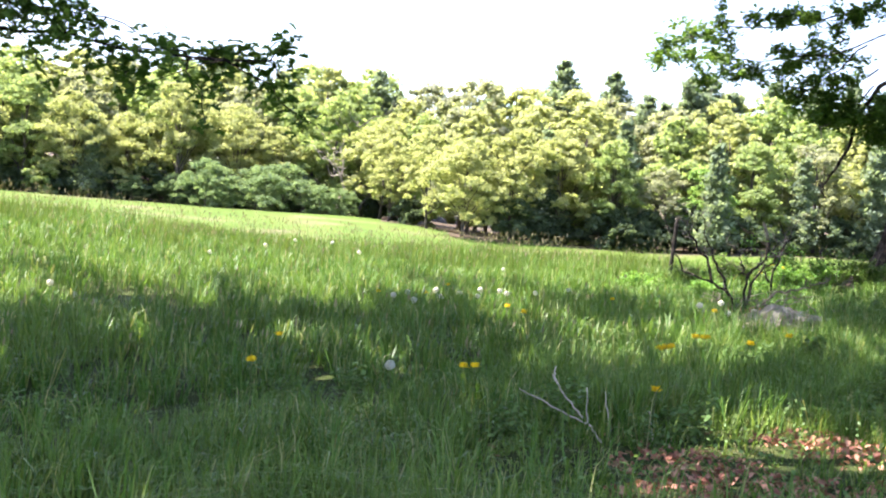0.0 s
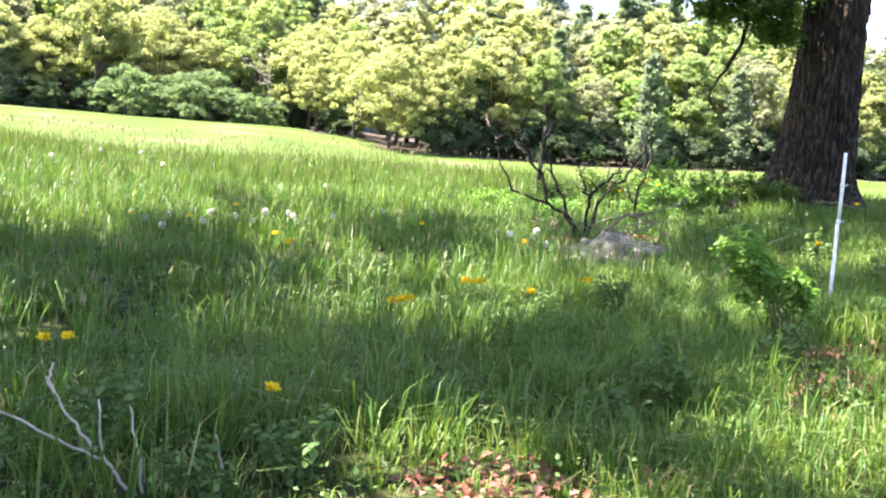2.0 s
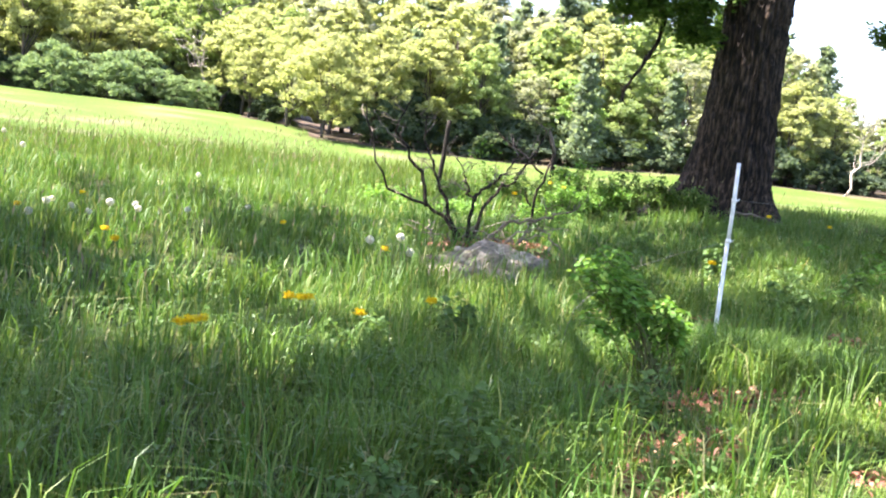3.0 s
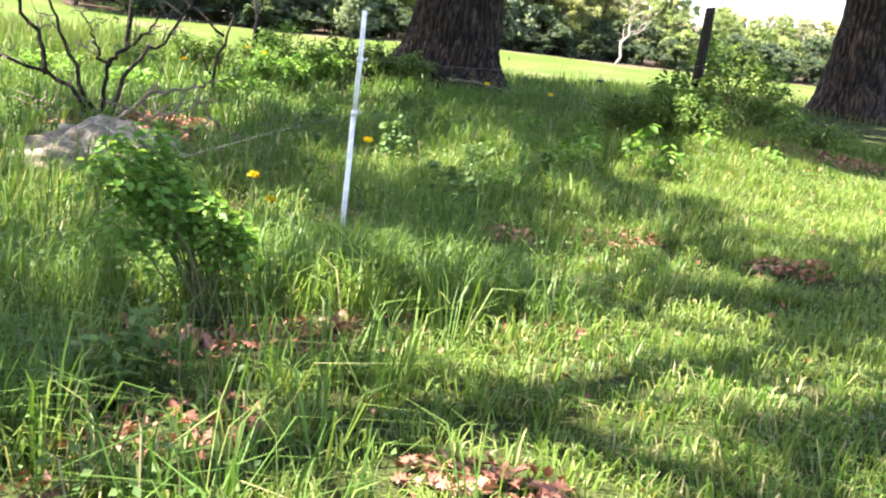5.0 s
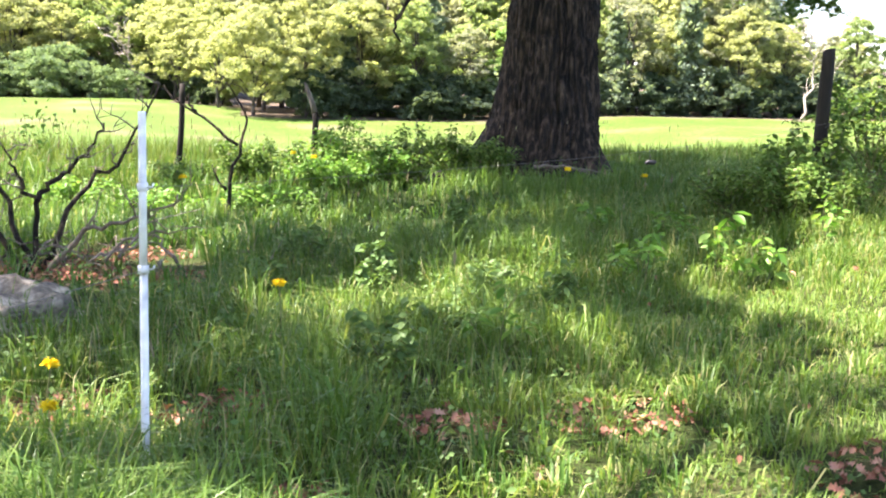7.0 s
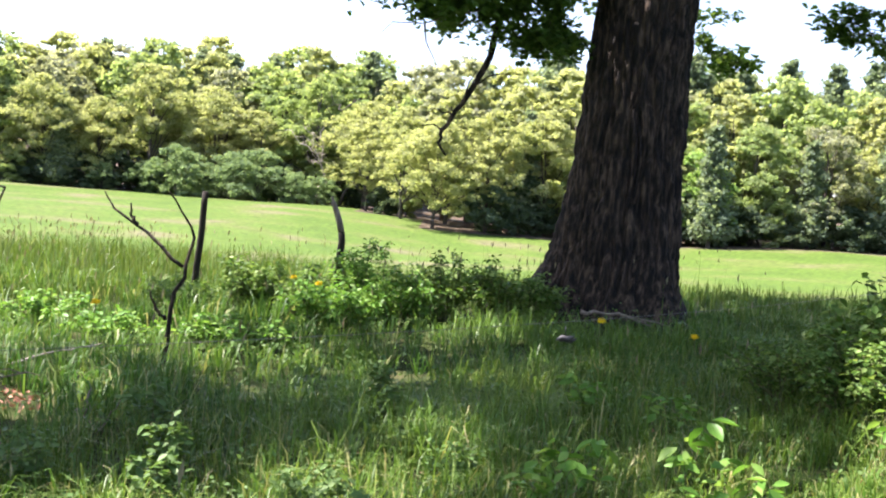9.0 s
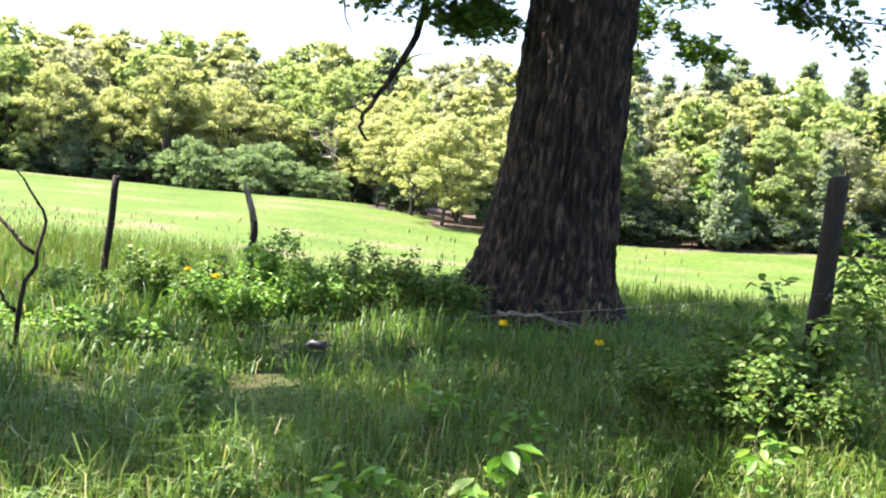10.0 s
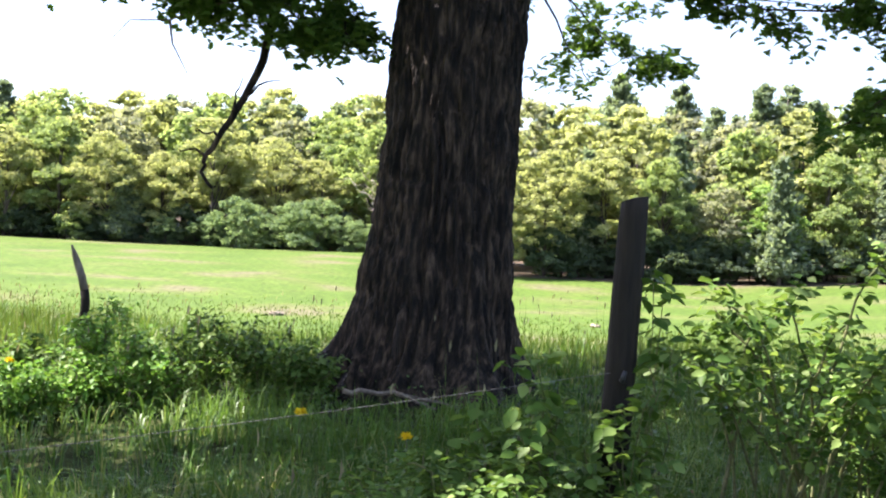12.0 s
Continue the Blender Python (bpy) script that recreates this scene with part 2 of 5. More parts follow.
def leaves(build, pos, normal, size, rng, along=None, width=0.55, fold=0.12):
    """Pointed leaves, four corners each, folded along the midrib."""
    n = len(pos)
    size = np.broadcast_to(np.asarray(size, float), (n,))[:, None]
    nm = normal / (np.linalg.norm(normal, axis=1)[:, None] + 1e-9)
    r = unit(rng, n) if along is None else along
    u = r - nm * (r * nm).sum(1)[:, None]
    u /= np.linalg.norm(u, axis=1)[:, None] + 1e-9
    w = np.cross(nm, u)
    base, tip = pos - u * size * 0.5, pos + u * size * 0.5
    side = w * size * width * 0.5
    lift = nm * size * fold
    v = np.stack([base, pos + side + lift, tip, pos - side + lift], 1).reshape(-1, 3)
    i = np.arange(n)[:, None] * 4
    build.add(v, [np.concatenate([i + [0, 1, 2], i + [0, 2, 3]])])


OVAL = np.array([(0.0, -0.5), (0.36, -0.22), (0.44, 0.05), (0.26, 0.3), (0.0, 0.5), (-0.26, 0.3), (-0.44, 0.05), (-0.36, -0.22)])


def oval_leaves(build, pos, normal, size, rng, along=None, width=0.62, fold=0.1):
    """Egg-shaped leaves, creased along the midrib and drooping at the tip."""
    n = len(pos)
    size = np.broadcast_to(np.asarray(size, float), (n,))[:, None]
    nm = normal / (np.linalg.norm(normal, axis=1)[:, None] + 1e-9)
    r = unit(rng, n) if along is None else along
    u = r - nm * (r * nm).sum(1)[:, None]
    u /= np.linalg.norm(u, axis=1)[:, None] + 1e-9
    w = np.cross(nm, u)
    k = len(OVAL)
    v = pos[:, None] + (w * size)[:, None] * OVAL[None, :, :1] * width * 1.15 + (u * size)[:, None] * OVAL[None, :, 1:] \
        + (nm * size)[:, None] * (np.abs(OVAL[None, :, :1]) * fold * 2.2 - 0.3 * np.clip(OVAL[None, :, 1:], 0, 1) ** 2)
    q = np.array([(0, 1, 2, 4), (0, 4, 6, 7)])
    t = np.array([(2, 3, 4), (4, 5, 6)])
    i = np.arange(n)[:, None, None] * k
    build.add(v.reshape(-1, 3), [(i + q).reshape(-1, 4), (i + t).reshape(-1, 3)])


def flecks(build, pos, normal, size, rng):
    """Small three-cornered leaves, for foliage far off."""
    n = len(pos)
    size = np.broadcast_to(np.asarray(size, float), (n,))[:, None]
    nm = normal / (np.linalg.norm(normal, axis=1)[:, None] + 1e-9)
    r = unit(rng, n)
    u = r - nm * (r * nm).sum(1)[:, None]
    u /= np.linalg.norm(u, axis=1)[:, None] + 1e-9
    w = np.cross(nm, u)
    v = np.stack([pos - u * size * 0.45 + w * size * 0.4, pos + u * size * 0.55, pos - u * size * 0.4 - w * size * 0.45], 1).reshape(-1, 3)
    build.add(v, [np.arange(n)[:, None] * 3 + [0, 1, 2]])


LOBES = np.array([(0.0, -0.5), (0.05, -0.28), (0.2, -0.2), (0.1, -0.08), (0.3, 0.06), (0.14, 0.14), (0.24, 0.32), (0.06, 0.36), (0.0, 0.5)])
LOBED = np.concatenate([LOBES, LOBES[-2:0:-1] * (-1, 1)])


def lobed_leaves(build, pos, normal, size, rng, along=None):
    """Oak leaves with lobes, one fan of triangles each."""
    n = len(pos)
    size = np.broadcast_to(np.asarray(size, float), (n,))[:, None]
    nm = normal / (np.linalg.norm(normal, axis=1)[:, None] + 1e-9)
    r = unit(rng, n) if along is None else along
    u = r - nm * (r * nm).sum(1)[:, None]
    u /= np.linalg.norm(u, axis=1)[:, None] + 1e-9
    w = np.cross(nm, u)
    k = len(LOBED)
    v = pos[:, None] + (w * size)[:, None] * LOBED[None, :, :1] * 1.15 + (u * size)[:, None] * LOBED[None, :, 1:] \
        + (nm * size)[:, None] * (np.abs(LOBED[None, :, :1]) * 0.5 - 0.25 * LOBED[None, :, 1:] ** 2)
    c = pos - 0.02 * nm * size
    v = np.concatenate([v, c[:, None]], 1).reshape(-1, 3)
    j = np.arange(k)
    tri = np.stack([j, (j + 1) % k, np.full(k, k)], -1)
    build.add(v, [(np.arange(n)[:, None, None] * (k + 1) + tri[None]).reshape(-1, 3)])


def sstep(a, b, x):
    t = np.clip((np.asarray(x, float) - a) / (b - a), 0, 1)
    return t * t * (3 - 2 * t)


def ground(x, y):
    """The height of the land: a grassy bank, a hollow of meadow behind it, then rising woodland."""
    x, y = np.asarray(x, float), np.asarray(y, float)
    xc = 3 + 15 * np.tanh((x - 3) / 15)
    yc = np.minimum(8 + 15 * np.tanh((y - 8) / 15), 21)
    near = -0.07 + 0.0645 * xc - 0.0153 * yc - 0.0019 * xc * yc + 0.00028 * xc ** 2 + 0.0021 * yc ** 2
    near = near + 0.03 * np.sin(1.3 * x + 0.4 * y) * np.sin(1.1 * y - 0.5 * x) + 0.012 * np.sin(3.7 * x + 1.9 * y)
    near = near + 0.22 * np.exp(-((x - 6.6) ** 2 + (y - 17.8) ** 2) / 3.0) + 0.12 * np.exp(-((x - 1.2) ** 2 + (y - 11.3) ** 2) / 2.5)
    near = near + 0.19 * np.exp(-((x - 8.1) ** 2 + (y - 12.9) ** 2) / 2.2)
    near = near + 0.5 * sstep(-5, -13, x) * sstep(9, 19, y)
    far = -1.2 + 2.85 * sstep(55, 150, y) - 0.95 * sstep(-12, 8, x) * sstep(60, 100, y) + 1.2 * sstep(20, 45, x) * sstep(60, 110, y)
    far = far + 0.09 * np.clip(y - 152, 0, 120) + 0.25 * np.sin(x * 0.07 + 1) * np.sin(y * 0.06)
    return near * (1 - sstep(20.5, 40, y)) + far * sstep(20.5, 40, y)


def gz(x, y):
    return float(ground(x, y))


# ---- the land ----
def land():
    xs = np.concatenate([[-2500, -900, -400], np.arange(-200, -60, 10), np.arange(-60, -14, 3), np.arange(-14, 18, 0.3), np.arange(18, 60, 3), np.arange(60, 201, 10), [400, 900, 2500]])
    ys = np.concatenate([[-2500, -900, -300, -100, -50, -25], np.arange(-14, 28, 0.3), np.arange(28, 60, 1.5), np.arange(60, 280, 5), [400, 900, 2500]])
    gx, gy = np.meshgrid(xs, ys, indexing="ij")
    v = np.stack([gx, gy, ground(gx, gy)], -1).reshape(-1, 3)
    i, j = np.meshgrid(np.arange(len(xs) - 1), np.arange(len(ys) - 1), indexing="ij")
    m = len(ys)
    q = np.stack([i * m + j, (i + 1) * m + j, (i + 1) * m + j + 1, i * m + j + 1], -1).reshape(-1, 4)
    me = mesh_np("ground", v, [q], [MAT_SOIL, MAT_TURF, MAT_FLOOR], True)
    cy = v[q].mean(1)
    edge = np.where(cy[:, 0] < -6, 148, np.where(cy[:, 0] < 2, 132, 117))
    me.polygons.foreach_set("material_index", np.where(cy[:, 1] > edge, 2, np.where(cy[:, 1] > 23, 1, 0)).astype(np.int32))
    tagged(new("ground", me), "grassy bank falling to a mown green meadow below woods", "ground", kind="structure")


land()

# ---- near oaks ----
def ring_noise(u, v, cells, seed):
    """Smooth value noise that closes round the trunk; u 0 to 1 round it, v up it."""
    g = np.random.default_rng(seed).random((cells, 257))
    u = u * cells + 0 * v
    v = v + 0 * u + 20
    i, j = np.floor(u).astype(int), np.floor(v).astype(int)
    a, b = u - i, v - j
    a, b = a * a * (3 - 2 * a), b * b * (3 - 2 * b)
    at = lambda p, q: g[p % cells, q % 257]
    return (at(i, j) * (1 - a) + at(i + 1, j) * a) * (1 - b) + (at(i, j + 1) * (1 - a) + at(i + 1, j + 1) * a) * b


def bark_trunk(build, height, r_base, r_top, lean, flare, seed, rings=250, around=320, top_bend=(0, 0)):
    """A furrowed trunk with a flared, buttressed foot."""
    rng = np.random.default_rng(seed)
    ph = rng.uniform(0, 6.28, 12)
    z = np.linspace(-0.35, height, rings)[:, None]
    th = np.linspace(0, 2 * np.pi, around, endpoint=False)[None, :]
    u = np.clip(z / height, 0, 1)
    r = r_base + (r_top - r_base) * u
    foot = np.exp(-np.clip(z + 0.1, 0, None) / 0.55)
    lobes = 0.62 + 0.28 * np.sin(3 * th + ph[0]) + 0.22 * np.sin(5 * th + ph[1]) + 0.1 * np.sin(9 * th + ph[2])
    r = r + flare * foot * (lobes + 0.55 * np.exp(-((th - 3.0) / 0.55) ** 2) * foot)
    r = r * (1 + 0.03 * np.sin(2 * th + ph[3] + 0.5 * z) + 0.02 * np.sin(4 * th + ph[4] - 0.7 * z))
    u0 = (th / (2 * np.pi) + 0.012 * np.sin(2.1 * z + 3 * th + ph[5]) + 0.006 * np.sin(5.3 * z - 5 * th)) % 1.0
    ridge = np.abs(2 * ring_noise(u0, z / 0.5, 70, seed) - 1) ** 0.6
    ridge = ridge * 0.75 + 0.25 * ring_noise(u0, z / 1.6, 25, seed + 3)
    ridge2 = np.abs(2 * ring_noise(u0, z / 0.12, 124, seed + 7) - 1)
    grain = rng.normal(0, 1, (rings, around))
    r = r + 0.105 * (ridge - 0.6) + 0.028 * (ridge2 - 0.5) + 0.003 * grain
    x = r * np.cos(th) + lean[0] * z + top_bend[0] * u ** 2
    y = r * np.sin(th) + lean[1] * z + top_bend[1] * u ** 2
    v = np.stack([x, y, z + 0 * th], -1).reshape(-1, 3)
    i, j = np.meshgrid(np.arange(rings - 1), np.arange(around), indexing="ij")
    k = (j + 1) % around
    q = np.stack([i * around + j, i * around + k, (i + 1) * around + k, (i + 1) * around + j], -1).reshape(-1, 4)
    build.add(v, [q])


GLADES = [(7.2, 10.4, 1.5, 1.9), (8.0, 9.2, 2.0, 1.5), (2.3, 5.0, 1.3, 0.8), (3.3, 5.7, 0.9, 0.6), (1.6, 4.1, 1.0, 0.6), (1.7, 6.7, 0.5, 0.5), (0.5, 4.7, 0.7, 0.5), (-1.2, 6.1, 0.5, 0.6), (-1.1, 2.5, 0.28, 0.25), (-2.4, 1.7, 0.5, 0.4), (0.15, 3.5, 0.4, 0.3), (1.6, 5.95, 0.5, 0.4), (-5.4, 11.8, 1.0, 0.8), (-4.6, 14.3, 1.5, 1.0), (4.0, 6.6, 0.8, 0.45), (3.6, 15.0, 0.7, 0.6), (4.2, 16.8, 0.8, 0.5), (9.2, 13.1, 0.9, 0.6), (8.0, 12.2, 0.65, 0.35), (6.2, 14.6, 0.6, 0.35), (5.6, 13.6, 0.7, 0.35), (3.3, 4.9, 0.9, 0.5), (2.7, 5.9, 0.6, 0.4), (4.6, 14.3, 0.4, 0.3), (3.0, 16.6, 0.8, 0.5), (7.7, 17.25, 0.3, 0.22), (8.5, 17.1, 0.35, 0.25), (9.2, 16.95, 0.4, 0.3), (10.0, 16.8, 0.35, 0.3)]

for k in range(85):
    GLADES.append((random.uniform(-10, 6.5), random.uniform(2, 17), random.uniform(0.3, 0.75), random.uniform(0.25, 0.55)))


def open_sky(p):
    """True for places in a crown whose shade would fall into one of the sunlit glades below."""
    k = (p[:, 2] - 0.2) / SUN_TO.z
    x, y = p[:, 0] - SUN_TO.x * k, p[:, 1] - SUN_TO.y * k
    lit = np.zeros(len(p), bool)
    for cx, cy, a, b in GLADES:
        lit |= ((x - cx) / a) ** 2 + ((y - cy) / b) ** 2 < 1
    return lit


def crown_cloud(centres, radius, per, size, rng, flat=0.8):
    """Leaf places round many twig centres, and the way that each leaf faces."""
    n = len(centres) * per
    c = np.repeat(centres, per, axis=0)
    d = unit(rng, n)
    rr = np.repeat(np.broadcast_to(radius, (len(centres),)), per)[:, None]
    p = c + d * rr * rng.uniform(0.25, 1.0, (n, 1)) ** 0.6 * np.array([1, 1, flat])
    nm = d * 0.6 + unit(rng, n) * 0.7 + np.array([0, 0, 0.7])
    return p, nm, size * rng.uniform(0.7, 1.25, n)


def oak(at, trunk, limbs, cloud, seed, label, sprays=()):
    """A large oak: furrowed trunk, limbs that fork, a crown of many leaves, low leafy sprays."""
    rng = np.random.default_rng(seed)
    root = thing("oak_tree", label, "tree", "old oaks", at=at)
    b = Build()
    bark_trunk(b, seed=seed, **trunk)
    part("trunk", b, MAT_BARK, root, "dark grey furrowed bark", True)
    top = np.array([trunk["lean"][0] * trunk["height"] + trunk["top_bend"][0], trunk["lean"][1] * trunk["height"] + trunk["top_bend"][1], trunk["height"]])
    centres = []
    for az, el, length, start, rad in limbs:
        a = radians(az)
        s = np.array([top[0] * start, top[1] * start, trunk["height"] * start])
        way = np.array([math.sin(a) * math.cos(radians(el)), math.cos(a) * math.cos(radians(el)), math.sin(radians(el))])
        e = s + way * length
        b = Build()
        main = arc(s, e, (0, 0, 0.08 * length), 12, 0.06, rng)
        tube(b, main, np.linspace(rad, rad * 0.22, 12), 9)
        for k in range(10):
            f = rng.uniform(0.3, 0.98)
            p0 = main[int(f * 11)]
            d = unit(rng, 1)[0] * (1, 1, 0.6) + way * 0.7 + np.array([0, 0, 0.2])
            q = p0 + d / np.linalg.norm(d) * length * rng.uniform(0.22, 0.42)
            if open_sky((q + np.array(at))[None])[0]:
                continue
            sub = arc(p0, q, (0, 0, 0.1), 7, 0.05, rng)
            tube(b, sub, np.linspace(rad * 0.3, 0.012, 7), 6)
            centres += [q, sub[4] + rng.normal(0, 0.3, 3)]
            for m in range(4):
                t = q + unit(rng, 1)[0] * rng.uniform(0.5, 1.3) * (1, 1, 0.7)
                if open_sky((t + np.array(at))[None])[0]:
                    continue
                tube(b, arc(sub[4], t, (0, 0, 0.05), 5, 0.03, rng), np.linspace(0.022, 0.005, 5), 4)
                centres.append(t)
        centres.append(e)
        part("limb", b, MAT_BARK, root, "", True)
    cb = Build()
    centres = np.array(centres)
    centres = centres[~open_sky(centres + np.array(at))]
    p, nm, sz = crown_cloud(centres, rng.uniform(0.35, 0.72, len(centres)), cloud[0], cloud[1], rng, 0.7)
    keep = ~open_sky(p + np.array(at)) | (rng.random(len(p)) < 0.02)
    leaves(cb, p[keep], nm[keep], sz[keep], rng, width=0.62)
    part("crown", cb, MAT_OAKLEAF, root, "dense dark green oak foliage")
    for pts, twigs, count, size in sprays:
        spray(root, np.array(pts, float) - np.array(at), twigs, count, size, rng)
    return root


def spray(root, pts, twigs, count, size, rng, leaf=None, radius=0.02):
    """A low hanging bough through points, with twigs and separate lobed leaves."""
    b, lb = Build(), Build()
    n = 10
    t = np.linspace(0, len(pts) - 1, n)
    main = np.stack([np.interp(t, np.arange(len(pts)), pts[:, k]) for k in range(3)], 1)
    main[1:-1] += rng.normal(0, 0.03, (n - 2, 3))
    tube(b, main, np.linspace(radius, 0.006, n), 7)
    length = np.linalg.norm(pts[-1] - pts[0])
    for k in range(twigs):
        p0 = main[rng.integers(2, n)]
        d = unit(rng, 1)[0] * (1, 1, 0.55) + np.array([0, 0, -0.15])
        q = p0 + d * rng.uniform(0.2, 0.32 + 0.15 * length)
        tw = arc(p0, q, (0, 0, 0.04), 5, 0.02, rng)
        tube(b, tw, np.linspace(0.007, 0.003, 5), 4)
        m = int(count * 2.3) // twigs
        # leaves stand in rosettes at the twig ends
        c = tw[rng.integers(2, 5, m)] + rng.normal(0, 0.06, (m, 3))
        out = unit(rng, m) * (1, 1, 0.5)
        pos = c + out * size * 0.55
        lobed_leaves(lb, pos, unit(rng, m) * 0.6 + np.array([0, 0, 0.8]), size * rng.uniform(0.7, 1.2, m), rng, along=out)
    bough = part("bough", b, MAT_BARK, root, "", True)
    part("foliage", lb, leaf or MAT_OAKLEAF, bough, "separate lobed oak leaves")


OAK = (6.7, 17.85, gz(6.7, 17.85) - 0.05)

DEAD_BOUGH = [(6.35, 17.8, 5.2), (5.6, 17.85, 4.6), (5.24, 17.9, 3.96), (5.15, 17.9, 3.51), (5.02, 17.9, 3.14), (4.83, 17.9, 2.84), (4.67, 17.9, 2.59), (4.62, 17.9, 2.44), (4.73, 17.9, 2.29)]
SPRAYS_OAK = [
    ([(6.2, 17.7, 5.0), (5.7, 17.6, 4.1), (5.0, 17.6, 3.8)], 14, 300, 0.125),
    ([(5.9, 17.7, 4.6), (5.7, 17.7, 4.0), (5.95, 17.7, 3.6)], 12, 260, 0.125),
    ([(5.4, 17.6, 4.6), (4.9, 17.6, 4.1), (4.5, 17.7, 3.95)], 10, 220, 0.125),
    ([(6.3, 17.8, 5.1), (5.6, 17.7, 4.3), (5.1, 17.8, 3.85), (4.45, 17.7, 3.95)], 16, 420, 0.13),
    ([(6.3, 17.6, 4.7), (5.95, 17.7, 4.2), (5.8, 17.8, 3.75), (5.55, 17.8, 3.65)], 14, 340, 0.125),
    ([(6.2, 18.0, 5.9), (4.6, 18.0, 5.2), (3.2, 18.0, 5.0), (1.3, 18.0, 4.9)], 24, 620, 0.135),
    ([(5.0, 18.0, 5.6), (3.6, 18.3, 4.9), (2.3, 18.2, 4.5)], 16, 360, 0.135),
    ([(5.4, 17.2, 6.2), (3.6, 16.6, 5.5), (1.8, 16.2, 5.2), (0.7, 16.0, 4.75)], 26, 520, 0.135),
    ([(5.4, 17.0, 6.2), (4.4, 16.2, 5.6), (3.0, 16.0, 5.5)], 20, 420, 0.135),
    ([(5.2, 17.6, 5.4), (4.3, 17.4, 4.6), (3.7, 17.4, 4.15)], 16, 320, 0.135),
    ([(5.6, 17.9, 5.0), (4.7, 18.0, 4.4), (4.4, 18.0, 4.1)], 12, 240, 0.13),
    ([(7.0, 18.6, 6.0), (7.5, 21.5, 5.2), (8.4, 23.0, 4.6), (9.3, 23.3, 4.35)], 22, 560, 0.14),
    ([(7.3, 19.5, 5.4), (7.7, 22.0, 4.6), (8.2, 23.0, 4.1)], 12, 150, 0.14),
]
# limbs out of view; those towards 220-260 degrees added to shade the grass
old_oak = oak(OAK, dict(height=6.5, r_base=0.63, r_top=0.49, lean=(0.036, 0.05), flare=0.55, top_bend=(0.12, 0.0)),
    [(-60, 24, 9.5, 0.86, 0.24), (-40, 35, 8, 0.95, 0.22), (10, 40, 8, 1.0, 0.24), (60, 30, 8.5, 0.97, 0.24), (110, 22, 9, 0.9, 0.25), (148, 24, 7.0, 0.95, 0.24), (0, 78, 9, 1.0, 0.3), (-120, 45, 8.5, 1.0, 0.2), (225, 16, 11.0, 0.88, 0.25), (241, 16, 12, 0.9, 0.24), (-114, 20, 6.6, 0.95, 0.22), (232, 15, 10.5, 0.9, 0.22), (250, 15, 6.5, 0.88, 0.2), (236, 18, 8.0, 0.9, 0.2), (228, 16, 9.6, 0.9, 0.2), (237, 15, 9.2, 0.9, 0.2), (222, 16, 10.2, 0.92, 0.2), (234, 20, 7.4, 0.95, 0.2), (246, 17, 8.2, 0.93, 0.2), (243, 16, 9.6, 0.9, 0.2), (226, 18, 8.0, 0.93, 0.2), (224, 19, 8.6, 0.95, 0.2), (231, 19, 9.0, 0.94, 0.2), (239, 20, 8.0, 0.95, 0.2), (229, 18, 10.4, 0.92, 0.2), (221, 19, 6.8, 0.95, 0.2), (260, 22, 8.5, 0.92, 0.18), (254, 21, 8.6, 0.92, 0.18)],
    (92, 0.17), 31, "massive old oak with dark furrowed bark and flared foot", SPRAYS_OAK)


def dead_bough():
    rng = np.random.default_rng(77)
    o = np.array(OAK)
    b = Build()
    p = np.array(DEAD_BOUGH) - o
    t = np.linspace(0, len(p) - 1, 26)
    q = np.stack([np.interp(t, np.arange(len(p)), p[:, k]) for k in range(3)], 1) + rng.normal(0, 0.008, (26, 3))
    tube(b, q, np.linspace(0.055, 0.012, 26), 8)
    for a, e in ((15, (4.98, 17.8, 3.25)), (17, (4.6, 17.8, 2.78)), (19, (4.42, 17.9, 2.62)), (13, (5.35, 17.7, 3.25))):
        tube(b, arc(q[a], np.array(e) - o, (0, 0, 0.03), 6, 0.012, rng), np.linspace(0.014, 0.004, 6), 5)
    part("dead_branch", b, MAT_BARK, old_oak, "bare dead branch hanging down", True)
    b = Build()
    for line in ([(5.6, 17.7, 4.3), (5.35, 17.6, 3.95), (4.72, 17.6, 3.83), (4.39, 17.6, 3.7), (4.04, 17.6, 3.69), (3.9, 17.6, 3.54)], [(4.39, 17.6, 3.7), (4.42, 17.6, 3.5), (4.56, 17.6, 3.25)]):
        p = np.array(line) - o
        tube(b, p, np.linspace(0.014, 0.004, len(p)), 5)
    part("dead_twig", b, MAT_TWIG, old_oak, "thin bare twig", True)


dead_bough()
oak((15.6, 19.4, gz(15.6, 19.4) - 0.05), dict(height=6.0, r_base=0.6, r_top=0.45, lean=(0.05, -0.01), flare=0.45, top_bend=(0.1, 0.0), rings=110, around=110),
    [(-95, 15, 7.0, 0.8, 0.2), (-140, 30, 7, 0.95, 0.22), (180, 30, 8, 0.95, 0.2), (-50, 35, 8, 0.97, 0.22), (20, 40, 8, 1.0, 0.22), (90, 35, 8, 1.0, 0.22), (0, 80, 8, 1.0, 0.25)],
    (80, 0.18), 32, "second old oak with dark furrowed trunk by the fence",
    [([(15.4, 19.3, 5.2), (12.0, 18.0, 4.5), (10.2, 17.5, 3.85), (8.9, 17.5, 3.95)], 30, 760, 0.125),
     ([(13.4, 18.6, 4.9), (10.9, 17.6, 3.6), (10.0, 17.5, 3.0)], 20, 460, 0.125)])
